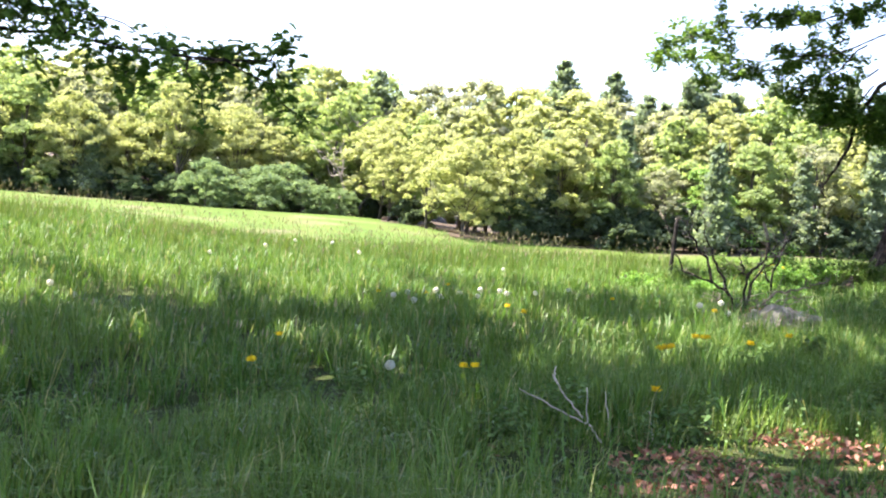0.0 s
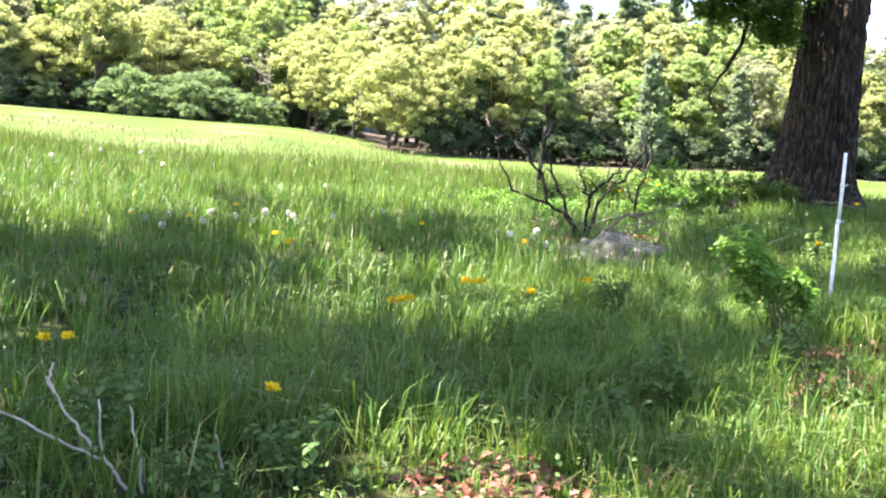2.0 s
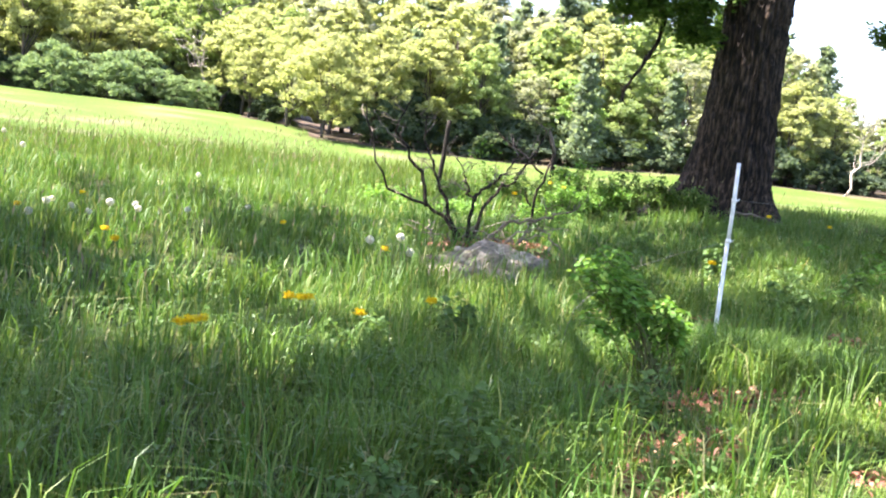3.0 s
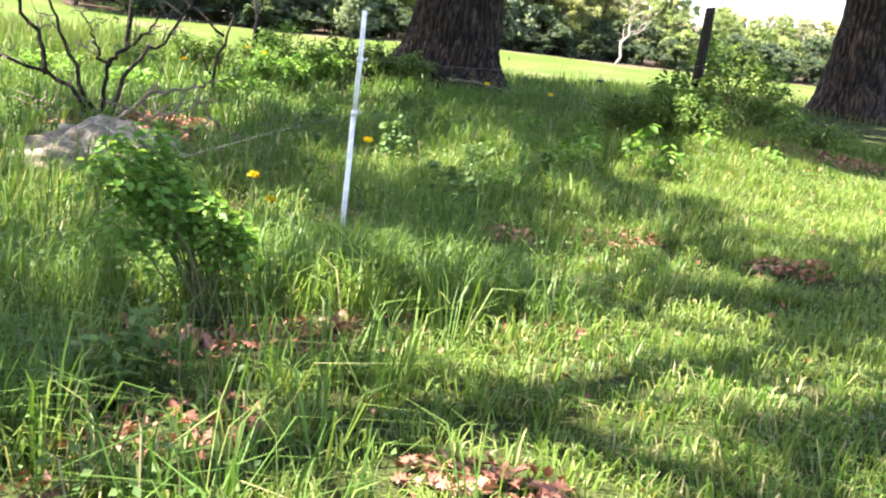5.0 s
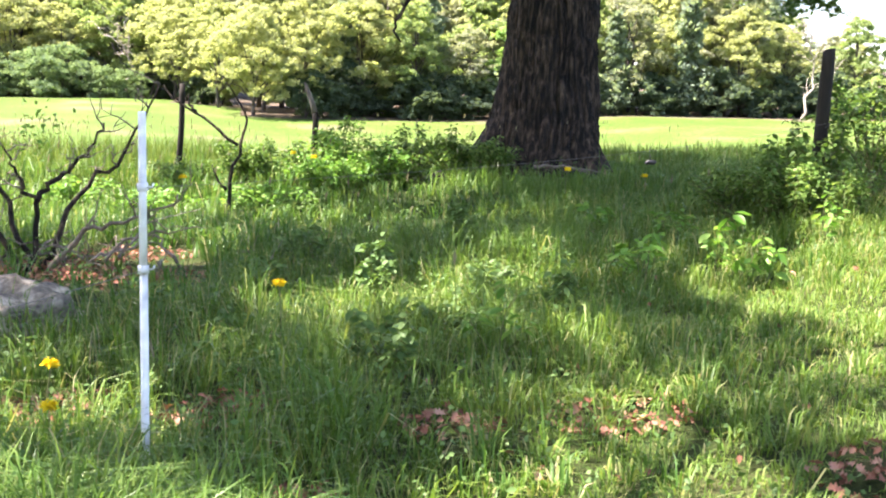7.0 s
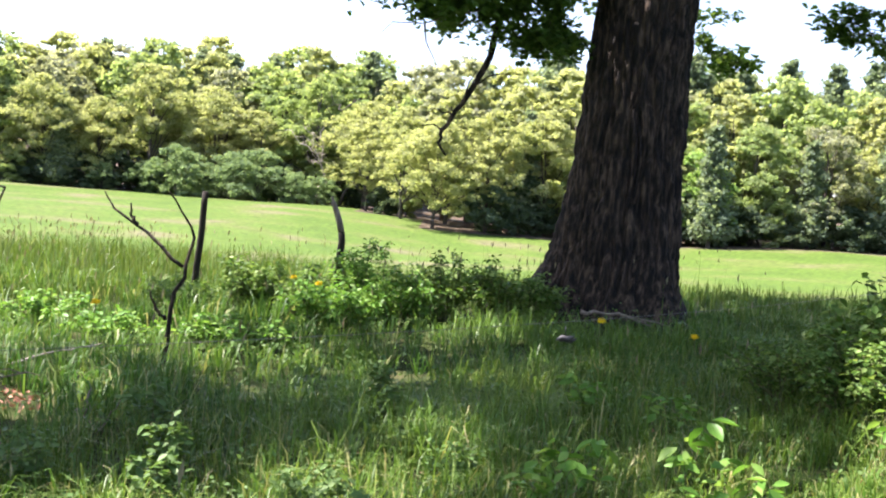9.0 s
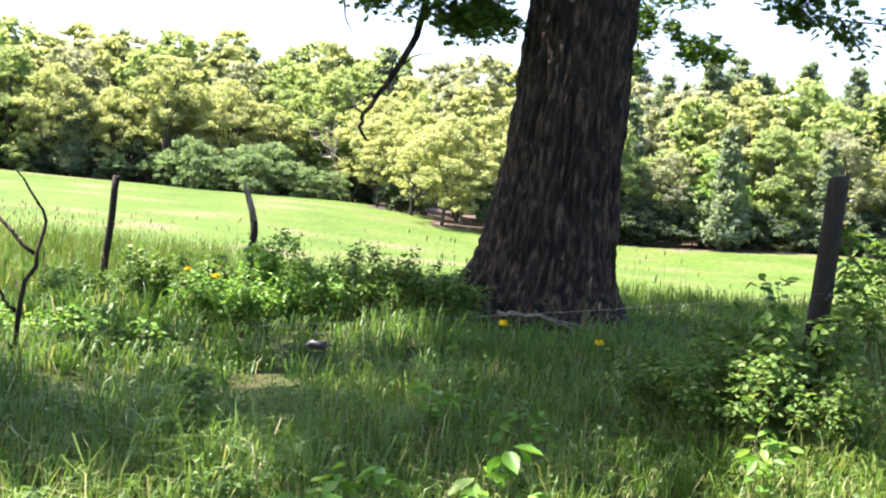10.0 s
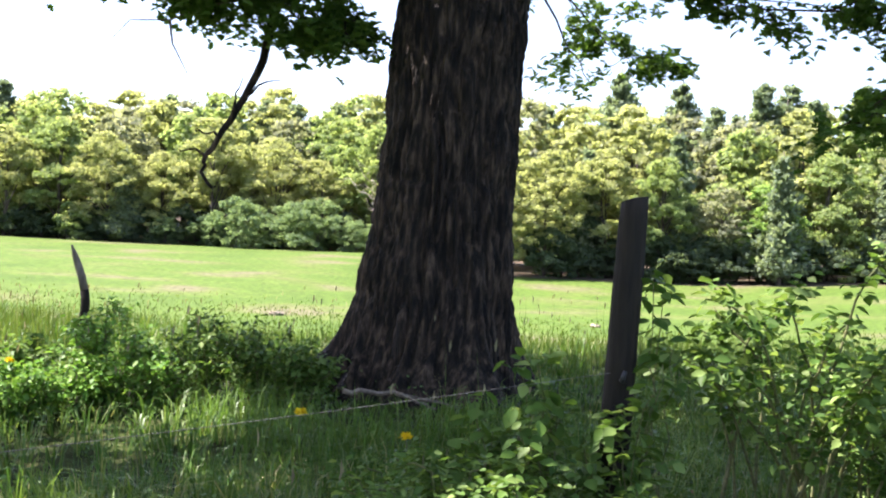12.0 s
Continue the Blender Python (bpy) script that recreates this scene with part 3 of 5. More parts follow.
# low boughs are in view; trunk and limbs stand unseen, aimed to shade grass
oak((-10.8, 2.4, gz(-10.8, 2.4) - 0.05), dict(height=6.0, r_base=0.55, r_top=0.42, lean=(0.02, 0.0), flare=0.4, top_bend=(0.2, 0.0), rings=90, around=100),
    [(54, 17, 11.5, 0.85, 0.26), (61, 18, 11.5, 0.95, 0.24), (95, 22, 5.5, 0.9, 0.24), (135, 18, 8, 0.9, 0.22), (86, 20, 7.0, 0.95, 0.22), (63, 18, 11.8, 0.98, 0.24), (69, 17, 11.2, 0.9, 0.24), (2, 18, 9.5, 0.9, 0.22), (32, 16, 10.5, 0.9, 0.24), (120, 26, 6, 0.95, 0.2), (12, 22, 9, 0.97, 0.2), (-60, 40, 7, 1.0, 0.2), (0, 80, 8, 1.0, 0.25), (46, 22, 9.0, 1.0, 0.22), (11, 17, 7.6, 0.9, 0.2), (200, 35, 7, 1.0, 0.2), (64, 14, 12.5, 0.9, 0.22), (59, 15, 12.0, 0.93, 0.22), (70, 13, 11.6, 0.9, 0.22), (48, 14, 12.5, 0.93, 0.22), (0, 16, 11, 0.9, 0.22), (16, 16, 12, 0.93, 0.22), (-16, 18, 10, 0.9, 0.2), (26, 15, 9, 0.9, 0.2), (76, 17, 7.5, 0.9, 0.2), (82, 17, 8.2, 0.92, 0.2), (89, 16, 7.5, 0.9, 0.2), (70, 17, 8.6, 0.92, 0.2), (-8, 19, 8.5, 0.92, 0.2), (8, 19, 8.5, 0.92, 0.2), (-25, 19, 9.0, 0.92, 0.2), (-4, 18, 12.5, 0.95, 0.2), (12, 18, 13.0, 0.95, 0.2), (21, 18, 12.8, 0.95, 0.2), (29, 18, 12.5, 0.95, 0.2)],
    (88, 0.17), 33, "spreading oak with low leafy boughs over the grass",
    [([(-10.6, 2.6, 3.6), (-8.6, 3.8, 2.75), (-7.2, 4.5, 2.42), (-6.6, 4.5, 2.42), (-5.6, 4.5, 2.35), (-5.05, 4.5, 2.36)], 26, 460, 0.12),
     ([(-9.6, 3.3, 3.5), (-7.4, 4.6, 2.75), (-6.4, 4.6, 2.62)], 14, 260, 0.12)])

# ---- fence ----
def fence():
    rng = np.random.default_rng(5)
    z0 = gz(2.4, 7.32)
    p = thing("fence_pole", "slim white fibreglass fence pole standing in tall grass", "fence pole", at=(2.4, 7.32, z0))
    for a, b, r in ((-0.2, 0.86 - z0, 0.0155), (0.862 - z0, 1.43 - z0, 0.0145)):
        s = Build()
        tube(s, [(0, 0, a), (0.0, 0.0, (a + b) / 2), (0.0, 0.012, b)], [r, r, r * 0.96], 14)
        part("shaft", s, MAT_WHITE, p, "", True)
    for zz in (0.86, 1.16):
        s = Build()
        tube(s, [(0, 0, zz - z0 - 0.014), (0, 0, zz - z0 + 0.014)], [0.02, 0.02], 12)
        tube(s, [(0.016, 0, zz - z0), (0.034, 0, zz - z0), (0.04, 0, zz - z0 + 0.014)], [0.004] * 3, 6)
        part("clip", s, MAT_WHITE, p, "pale cord clip", True)

    # thin round post beyond the bank
    z = gz(1.86, 18.65)
    p = thing("fence_post", "thin dark wooden fence post leaning slightly", "fence post", "fence posts", at=(1.86, 18.65, z))
    s = Build()
    tube(s, arc((-0.05, 0, -0.3), (0.05, 0, 1.7 - z), (0.01, 0, 0), 12, 0.004, rng), np.linspace(0.044, 0.038, 12), 10)
    part("shaft", s, MAT_POSTWOOD, p, "", True)
    s = Build()
    tube(s, [(0.0, -0.05, 0.75), (0.0, -0.065, 0.76), (0.0, -0.05, 0.77)], [0.004] * 3, 5)
    part("staple", s, MAT_STEEL, p)
    # crooked post
    z = gz(3.62, 17.92)
    p = thing("fence_post", "crooked split wooden post with bleached broken top", "fence post", "fence posts", at=(3.62, 17.92, z))
    s = Build()
    tube(s, np.array([(0.02, 0, -0.3), (0.0, 0, 0.2), (0.0, 0, 1.05 - z), (0.015, 0, 1.25 - z), (0.0, 0, 1.36 - z)]), [0.05, 0.046, 0.042, 0.04, 0.038], 9)
    part("shaft", s, MAT_POSTWOOD, p, "dark weathered lower wood", True)
    s = Build()
    tube(s, np.array([(0.0, 0, 1.355 - z), (-0.03, 0, 1.47 - z), (-0.07, 0, 1.58 - z), (-0.1, 0, 1.66 - z), (-0.135, 0, 1.75 - z)]), [0.038, 0.036, 0.034, 0.026, 0.008], 9)
    part("broken_top", s, MAT_GREYWOOD, p, "pale splintered top", True)
    # stout post by the brambles
    z = gz(7.88, 12.7)
    p = thing("fence_post", "stout weathered round post overgrown with brambles", "fence post", "fence posts", at=(7.88, 12.7, z))
    n, m = 26, 28
    zz = np.linspace(-0.3, 2.06 - z, n)[:, None]
    th = np.linspace(0, 2 * np.pi, m, endpoint=False)[None]
    r = 0.06 - 0.004 * zz + 0.004 * np.sin(3 * th + 1.0) + 0.003 * np.abs(np.sin(9 * th + 2 * np.sin(2.3 * zz))) + rng.normal(0, 0.0009, (n, m))
    r = r * np.where(zz > 2.04 - z, 0.92, 1.0)
    v = np.stack([r * np.cos(th) + 0.045 * zz, r * np.sin(th) + 0.01 * zz, zz + 0 * th + 0.012 * np.cos(th) * (zz > 1.2)], -1).reshape(-1, 3)
    i, j = np.meshgrid(np.arange(n - 1), np.arange(m), indexing="ij")
    k = (j + 1) % m
    q = np.stack([i * m + j, i * m + k, (i + 1) * m + k, (i + 1) * m + j], -1).reshape(-1, 4)
    s = Build()
    s.add(np.concatenate([v, [[0.045 * zz[-1, 0], 0.01 * zz[-1, 0], zz[-1, 0] + 0.006]]]), [q, np.stack([(n - 1) * m + np.arange(m), (n - 1) * m + (np.arange(m) + 1) % m, np.full(m, n * m)], -1)])
    part("shaft", s, MAT_POSTWOOD, p, "", True)
    s = Build()
    tube(s, [(0.04, -0.05, 1.36 - z), (0.04, -0.1, 1.36 - z), (0.05, -0.1, 1.4 - z)], [0.008, 0.012, 0.008], 8)
    part("insulator", s, MAT_BLACK, p, "black plastic insulator")

    # slack cord from pole to post, and on from the pole towards the start
    c = thing("wire_fence", "slack pale fence cord strung from pole to post", "wire fence", at=(2.415, 7.3, 1.16))
    s = Build()
    a, b = np.array((2.415, 7.3, 1.165)), np.array((7.87, 12.55, 1.40))
    tube(s, arc(a, b, (0, 0, -0.07), 30) - a, np.full(30, 0.0011), 5)
    part("cord", s, MAT_WIRE, c, "", True)
    s = Build()
    a2 = np.array((2.39, 7.3, 0.86))
    tube(s, np.array([a2, (1.9, 6.95, 0.76), (1.3, 6.45, 0.62), (1.0, 6.2, 0.4), (0.85, 6.05, gz(0.85, 6.05))]) - a, np.full(5, 0.0015), 5)
    part("cord", s, MAT_WIRE, c, "", True)
    t = (a + b) / 2 + (0.22, 0.25, -0.14)
    s = Build()
    for d, w in (((0.0, 0, 0), 1.0), ((0.02, 0.012, -0.012), 0.6)):
        tube(s, [(d[0] - 0.055, d[1], d[2] - 0.008), (d[0] - 0.02, d[1], d[2] + 0.006), (d[0] + 0.02, d[1], d[2]), (d[0] + 0.055, d[1], d[2] + 0.02)], np.array([0.004, 0.02, 0.024, 0.006]) * w, 8)
    tube(s, [(0, 0, 0.02), (0, 0, 0.08)], [0.004, 0.004], 5)
    o = part("tie", s, MAT_BLACK, c, "black plastic tie hanging from the cord", True)
    o.location, o.scale = Vector(t - a), (0.7, 0.7, 0.7)


fence()


# ---- rock, dead wood ----
def rock(at, size, seed, label):
    bm = bmesh.new()
    bmesh.ops.create_icosphere(bm, subdivisions=5, radius=1.0)
    off = Vector((seed * 3.1, 1.7, 0.4))
    for v in bm.verts:
        d = v.co.copy()
        k = 1 + 0.36 * noise.noise(d * 1.5 + off) + 0.22 * noise.noise(d * 3.3 + off) + 0.09 * noise.noise(d * 8 + off) + 0.03 * noise.noise(d * 19 + off)
        v.co = Vector((d.x * size[0] * k, d.y * size[1] * k, max(d.z, -0.45) * size[2] * k))
    for f in bm.faces:
        f.smooth = True
    me = bpy.data.meshes.new("rock")
    bm.to_mesh(me)
    bm.free()
    me.materials.append(MAT_ROCK)
    ob = new("rock", me)
    ob.matrix_world = pose(*at, 0, 0, 12 * seed)
    return tagged(ob, label, "rock")


rock((1.22, 10.05, gz(1.22, 10.05) - 0.04), (0.62, 0.42, 0.33), 1, "grey lichen-spotted granite boulder half sunk in grass")
rock((0.35, 10.55, gz(0.35, 10.55) + 0.02), (0.2, 0.15, 0.11), 4, "small pale stone in grass beside the boulder")


for k, (x, y, w) in enumerate(((-3.9, 58, 0.45), (2.7, 57, 0.3), (-3.5, 36, 0.22), (10.5, 62, 0.35))):
    rock((x, y, gz(x, y) + 0.02), (w, w * 0.6, w * 0.4), 5 + k, "pale stone lying out in the green meadow")


def bare_shrub():
    rng = np.random.default_rng(8)
    o = np.array((1.24, 11.7, gz(1.24, 11.7)))
    root = thing("dead_shrub", "leafless dead shrub with twisting dark branches behind the boulder", "shrub", at=tuple(o))
    g = o[2]
    lines = [
        [(1.24, 11.7, g - 0.05), (0.98, 11.68, 0.5), (0.75, 11.68, 0.6), (0.3, 11.65, 0.75), (0.08, 11.7, 1.17), (0.0, 11.7, 1.62)],
        [(0.75, 11.68, 0.6), (0.68, 11.75, 0.92), (0.42, 11.8, 1.25), (0.33, 11.8, 1.42), (0.47, 11.8, 1.78)],
        [(1.24, 11.7, g - 0.05), (1.26, 11.66, 0.72), (1.12, 11.6, 0.92), (1.06, 11.6, 1.12)],
        [(1.26, 11.66, 0.72), (1.45, 11.72, 0.93), (1.6, 11.75, 1.06), (1.72, 11.8, 1.3)],
        [(1.24, 11.75, g - 0.05), (1.5, 12.0, 0.75), (1.75, 12.1, 0.95), (1.95, 12.1, 1.25), (2.1, 12.15, 1.62)],
        [(1.2, 11.75, g - 0.05), (0.95, 12.0, 0.8), (0.72, 12.1, 1.25), (0.66, 12.1, 1.6)],
        [(1.3, 11.6, g - 0.05), (1.6, 11.45, 0.55), (2.0, 11.3, 0.62), (2.3, 11.25, 0.8)],
    ]
    for line in lines:
        p = np.array(line) - o
        t = np.linspace(0, len(p) - 1, 16)
        q = np.stack([np.interp(t, np.arange(len(p)), p[:, k]) for k in range(3)], 1)
        q[1:] += rng.normal(0, 0.018, (15, 3))
        b, tb = Build(), Build()
        tube(b, q, np.linspace(0.024, 0.006, 16), 7)
        for k in range(7):
            a = q[rng.integers(4, 16)]
            d = unit(rng, 1)[0] * (1, 1, 0.5) + np.array([0, 0, 0.55])
            e = a + d * rng.uniform(0.12, 0.36)
            tw = arc(a, e, unit(rng, 1)[0] * 0.03, 6, 0.012, rng)
            tube(tb, tw, np.linspace(0.008, 0.0025, 6), 5)
            for m in range(2):
                s = tw[rng.integers(2, 6)]
                tube(tb, arc(s, s + unit(rng, 1)[0] * 0.12 + np.array([0, 0, 0.06]), (0, 0, 0), 4, 0.006, rng), np.linspace(0.004, 0.0015, 4), 4)
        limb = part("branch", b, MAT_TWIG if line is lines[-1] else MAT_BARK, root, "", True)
        tagged(part("twig_spray", tb, MAT_TWIG, limb, "", True), kind="stuff")
    for k in range(16):
        a = np.array((rng.normal(0.25, 0.45), rng.normal(-0.15, 0.25), rng.uniform(0.02, 0.1)))
        d = unit(rng, 1)[0] * (1, 0.8, 0.25) + np.array([0, 0, 0.12])
        b = Build()
        q = arc(a, a + d * rng.uniform(0.35, 0.8), (0, 0, 0.06), 8, 0.02, rng)
        tube(b, q, np.linspace(0.013, 0.004, 8), 6)
        for m in range(3):
            e = q[rng.integers(2, 8)]
            tube(b, arc(e, e + unit(rng, 1)[0] * 0.2, (0, 0, 0.02), 5, 0.01, rng), np.linspace(0.006, 0.002, 5), 4)
        part("fallen_branch", b, MAT_GREYWOOD if k % 2 else MAT_TWIG, root, "grey dead branch tangled at the foot", True)
    lb = Build()
    n = 60
    leaves(lb, np.array((1.32, 11.65, 1.25)) - o + rng.normal(0, 0.1, (n, 3)), unit(rng, n) + np.array([0, 0, 0.8]), rng.uniform(0.03, 0.06, n), rng)
    part("new_leaves", lb, MAT_ROSE, root, "few fresh green leaves")


bare_shrub()


def stick(name, label, base, lines, r0, r1, mat, seed, category="branch"):
    rng = np.random.default_rng(seed)
    o = np.array(base)
    root = thing(name, label, category, at=base)
    for line in lines:
        p = np.array(line) - o
        t = np.linspace(0, len(p) - 1, 14)
        q = np.stack([np.interp(t, np.arange(len(p)), p[:, k]) for k in range(3)], 1)
        q[1:-1] += rng.normal(0, r0 * 0.35, (12, 3))
        b = Build()
        tube(b, q, np.linspace(r0 if line is lines[0] else r0 * 0.75, r1, 14), 7)
        part("branch", b, mat, root, "", True)
    return root


stick("dead_sapling", "forked dead sapling, bare and dark, beyond the shrub", (2.54, 14.5, gz(2.54, 14.5) - 0.1),
      [[(2.54, 14.5, gz(2.54, 14.5) - 0.1), (2.6, 14.5, 0.75), (2.68, 14.48, 1.0), (2.74, 14.45, 1.22), (2.75, 14.42, 1.34), (2.67, 14.35, 1.5), (2.56, 14.3, 1.66)],
       [(2.67, 14.48, 1.05), (2.4, 14.52, 1.27), (2.14, 14.55, 1.43), (2.03, 14.6, 1.51), (1.95, 14.62, 1.62)],
       [(2.26, 14.53, 1.36), (2.2, 14.55, 1.45), (2.19, 14.56, 1.54)],
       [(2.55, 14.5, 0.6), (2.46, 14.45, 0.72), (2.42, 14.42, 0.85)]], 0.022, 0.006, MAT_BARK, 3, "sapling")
stick("dead_weed", "dry pale forked weed stalks standing among low leaves", (-2.47, 2.62, gz(-2.47, 2.62) - 0.03),
      [[(-2.47, 2.62, gz(-2.47, 2.62) - 0.03), (-2.55, 2.62, -0.13), (-2.6, 2.62, -0.06), (-2.62, 2.6, 0.16)],
       [(-2.6, 2.62, -0.08), (-2.75, 2.62, -0.02), (-2.9, 2.62, 0.05), (-3.06, 2.62, 0.12)],
       [(-2.62, 2.62, -0.05), (-2.76, 2.66, 0.1), (-2.84, 2.68, 0.22)],
       [(-2.42, 2.6, -0.3), (-2.46, 2.6, -0.05), (-2.5, 2.6, 0.14)],
       [(-2.8, 2.67, 0.16), (-2.83, 2.67, 0.2), (-2.82, 2.7, 0.27)],
       [(-2.1, 2.7, -0.3), (-2.14, 2.7, -0.15), (-2.18, 2.7, 0.02)]], 0.009, 0.004, MAT_PALEWOOD, 4, "weed")
stick("fallen_branch", "bleached fallen branch lying at the oak's foot", (7.0, 16.6, gz(7, 16.6) + 0.08),
      [[(6.2, 16.5, gz(6.2, 16.5) + 0.22), (6.6, 16.5, gz(6.6, 16.5) + 0.2), (7.1, 16.45, gz(7.1, 16.45) + 0.12)], [(6.6, 16.5, gz(6.6, 16.5) + 0.2), (6.9, 16.4, gz(6.9, 16.4) + 0.12)]], 0.02, 0.008, MAT_TWIG, 6)
stick("fallen_twig", "thin bleached twig lying beside dead leaves", (2.2, 13.4, gz(2.2, 13.4) + 0.1),
      [[(1.75, 13.3, gz(1.75, 13.3) + 0.12), (2.0, 13.4, gz(2, 13.4) + 0.2), (2.35, 13.5, gz(2.35, 13.5) + 0.28)]], 0.01, 0.004, MAT_PALEWOOD, 7, "twig")


# ---- bushes ----
def bush(name, label, at, height, spread, stems, per, size, mat, seed, lean=(0, 0), category="bush", group="", low=0.25, puff=0.07, width=0.62, stemr=0.009, arch=0.0):
    """Arching stems from one root, with separate leaves along them."""
    rng = np.random.default_rng(seed)
    z = gz(at[0], at[1])
    root = thing(name, label, category, group, at=(at[0], at[1], z))
    lb = Build()
    for k in range(stems):
        az = rng.uniform(0, 2 * np.pi)
        reach = spread * math.sqrt(rng.random())
        h = height * rng.uniform(0.65, 1.0) * (1 - 0.35 * (reach / max(spread, 0.01)) ** 2)
        base = np.array([rng.normal(0, spread * 0.18), rng.normal(0, spread * 0.18), -0.05])
        e = np.array([math.cos(az) * reach + lean[0] * h, math.sin(az) * reach + lean[1] * h, h])
        p = arc(base, e, (-lean[0] * 0.1, 0, (0.12 + arch) * h), 9, 0.012, rng)
        b = Build()
        tube(b, p, np.linspace(stemr, stemr * 0.35, 9), 5)
        part("stem", b, MAT_STEM, root, "", True)
        t = low + (1 - low) * rng.random(per) ** 0.8
        c = np.stack([np.interp(t * 8, np.arange(9), p[:, i]) for i in range(3)], 1)
        off = unit(rng, per) * (1, 1, 0.7)
        oval_leaves(lb, c + off * puff * rng.uniform(0.3, 1.3, (per, 1)), unit(rng, per) * 0.55 + off * 0.2 + np.array([0, 0, 0.8]), size * rng.uniform(0.6, 1.25, per), rng, along=off, width=width, fold=0.1)
    part("foliage", lb, mat, root)
    return root


bush("rose_bush", "bright green wild rose bush leaning over dead leaves", (1.46, 5.9), 0.9, 0.3, 24, 95, 0.05, MAT_ROSE, 1, (-0.42, 0.12), "bush", low=0.42, puff=0.075, stemr=0.007)
bush("bramble", "leafy bramble thicket grown behind the stout post", (8.75, 13.3), 1.35, 0.7, 26, 70, 0.06, MAT_BRAMBLE, 2, (0.1, 0), "bush", "brambles", low=0.3, puff=0.1, arch=0.12)
bush("bramble", "dense low bramble with sunlit leaves on top", (7.35, 12.25), 0.68, 0.45, 36, 76, 0.042, MAT_BRAMBLE, 3, (0, 0), "bush", "brambles", low=0.15, puff=0.08, arch=0.15)
bush("bramble", "low bramble with pale sunlit leaves", (7.85, 12.2), 0.5, 0.42, 30, 60, 0.042, MAT_BRAMBLE, 4, (0, 0), "bush", "brambles", puff=0.07, arch=0.15)
bush("bramble", "bramble spreading over the grass in sunlight", (9.2, 13.4), 0.75, 0.65, 24, 60, 0.052, MAT_BRAMBLE, 5, (0.15, 0), "bush", "brambles", puff=0.09, arch=0.15)
bush("bramble", "low bramble at the edge of bare shaded soil", (9.9, 13.0), 0.5, 0.6, 18, 50, 0.05, MAT_BRAMBLE, 15, (0, 0), "bush", "brambles", puff=0.09, arch=0.15)
bush("vine_shoot", "tall thin leafy shoot climbing beside the post", (8.06, 12.72), 1.72, 0.1, 3, 26, 0.075, MAT_BRAMBLE, 6, (0.02, 0), "vine", low=0.6, puff=0.08, stemr=0.005)
bush("bramble", "bramble stems crowding the foot of the post", (7.6, 12.75), 0.75, 0.32, 18, 44, 0.048, MAT_BRAMBLE, 16, (0, 0), "bush", "brambles", puff=0.08, arch=0.1)
bush("bramble", "dark bramble heaped beside the oak's foot", (7.15, 12.9), 0.55, 0.4, 22, 50, 0.045, MAT_BRAMBLE, 17, (0, 0), "bush", "brambles", puff=0.08, arch=0.12)
bush("vine_shoot", "leafy vine stems leaning out beside the post", (7.58, 12.55), 1.0, 0.28, 14, 26, 0.07, MAT_BRAMBLE, 18, (-0.1, 0), "vine", low=0.55, puff=0.07, stemr=0.005)
bush("vine_shoot", "broad-leaved vine climbing over the post's lower half", (7.95, 12.5), 0.95, 0.2, 12, 26, 0.065, MAT_BRAMBLE, 19, (0.05, 0.05), "vine", low=0.4, puff=0.08, stemr=0.005)
hedge = [(2.6, 17.6, 0.55, 0.5), (3.2, 17.3, 0.5, 0.55), (3.95, 17.6, 0.75, 0.55), (4.35, 17.2, 0.5, 0.5), (4.85, 17.5, 0.58, 0.6), (5.35, 17.3, 0.52, 0.5), (5.75, 17.0, 0.4, 0.4), (3.6, 16.6, 0.42, 0.5), (2.0, 17.4, 0.4, 0.45)]
for n, (x, y, h, s) in enumerate(hedge):
    bush("briar_bush", "low dense briar bush along the fence line", (x, y), h * 1.3, s, 26, 80, 0.055, MAT_ROSE if n in (2, 3, 7) else MAT_BRAMBLE, 20 + n, (0, 0), "bush", "briars along the fence", low=0.15, puff=0.09)
bush("fern_clump", "sunlit yellow-green leafy weed before dark briars", (3.95, 16.9), 0.42, 0.35, 18, 60, 0.06, MAT_ROSE, 40, (0, 0), "weed", puff=0.08)
bush("fern_clump", "light green leafy clump in the tall grass", (1.9, 15.6), 0.35, 0.5, 18, 50, 0.06, MAT_ROSE, 41, (0, 0), "weed", puff=0.08)
bush("fern_clump", "light green leafy clump near the dead sapling", (3.0, 15.2), 0.38, 0.55, 20, 50, 0.06, MAT_ROSE, 42, (0, 0), "weed", puff=0.08)
bush("fern_clump", "yellow-green weeds before the meadow", (0.8, 16.8), 0.36, 0.6, 20, 50, 0.06, MAT_ROSE, 43, (0, 0), "weed", puff=0.08)
saplings = [(6.05, 10.6, 0.6, 0.11), (5.5, 10.7, 0.5, 0.11), (5.35, 10.4, 0.42, 0.1), (6.25, 10.35, 0.42, 0.1), (4.0, 8.5, 0.52, 0.075), (7.25, 11.4, 0.5, 0.08), (7.7, 10.9, 0.34, 0.08), (5.75, 12.6, 0.4, 0.1), (6.3, 12.0, 0.4, 0.09)]
for n, (x, y, h, s) in enumerate(saplings):
    bush("seedling_tree", "tree seedling with few broad pale green leaves", (x, y), h, 0.2, 4, 9, s, MAT_ROSE, 60 + n, (0, 0), "seedling", "seedlings in the grass", low=0.45, puff=0.08, width=0.5, stemr=0.005)
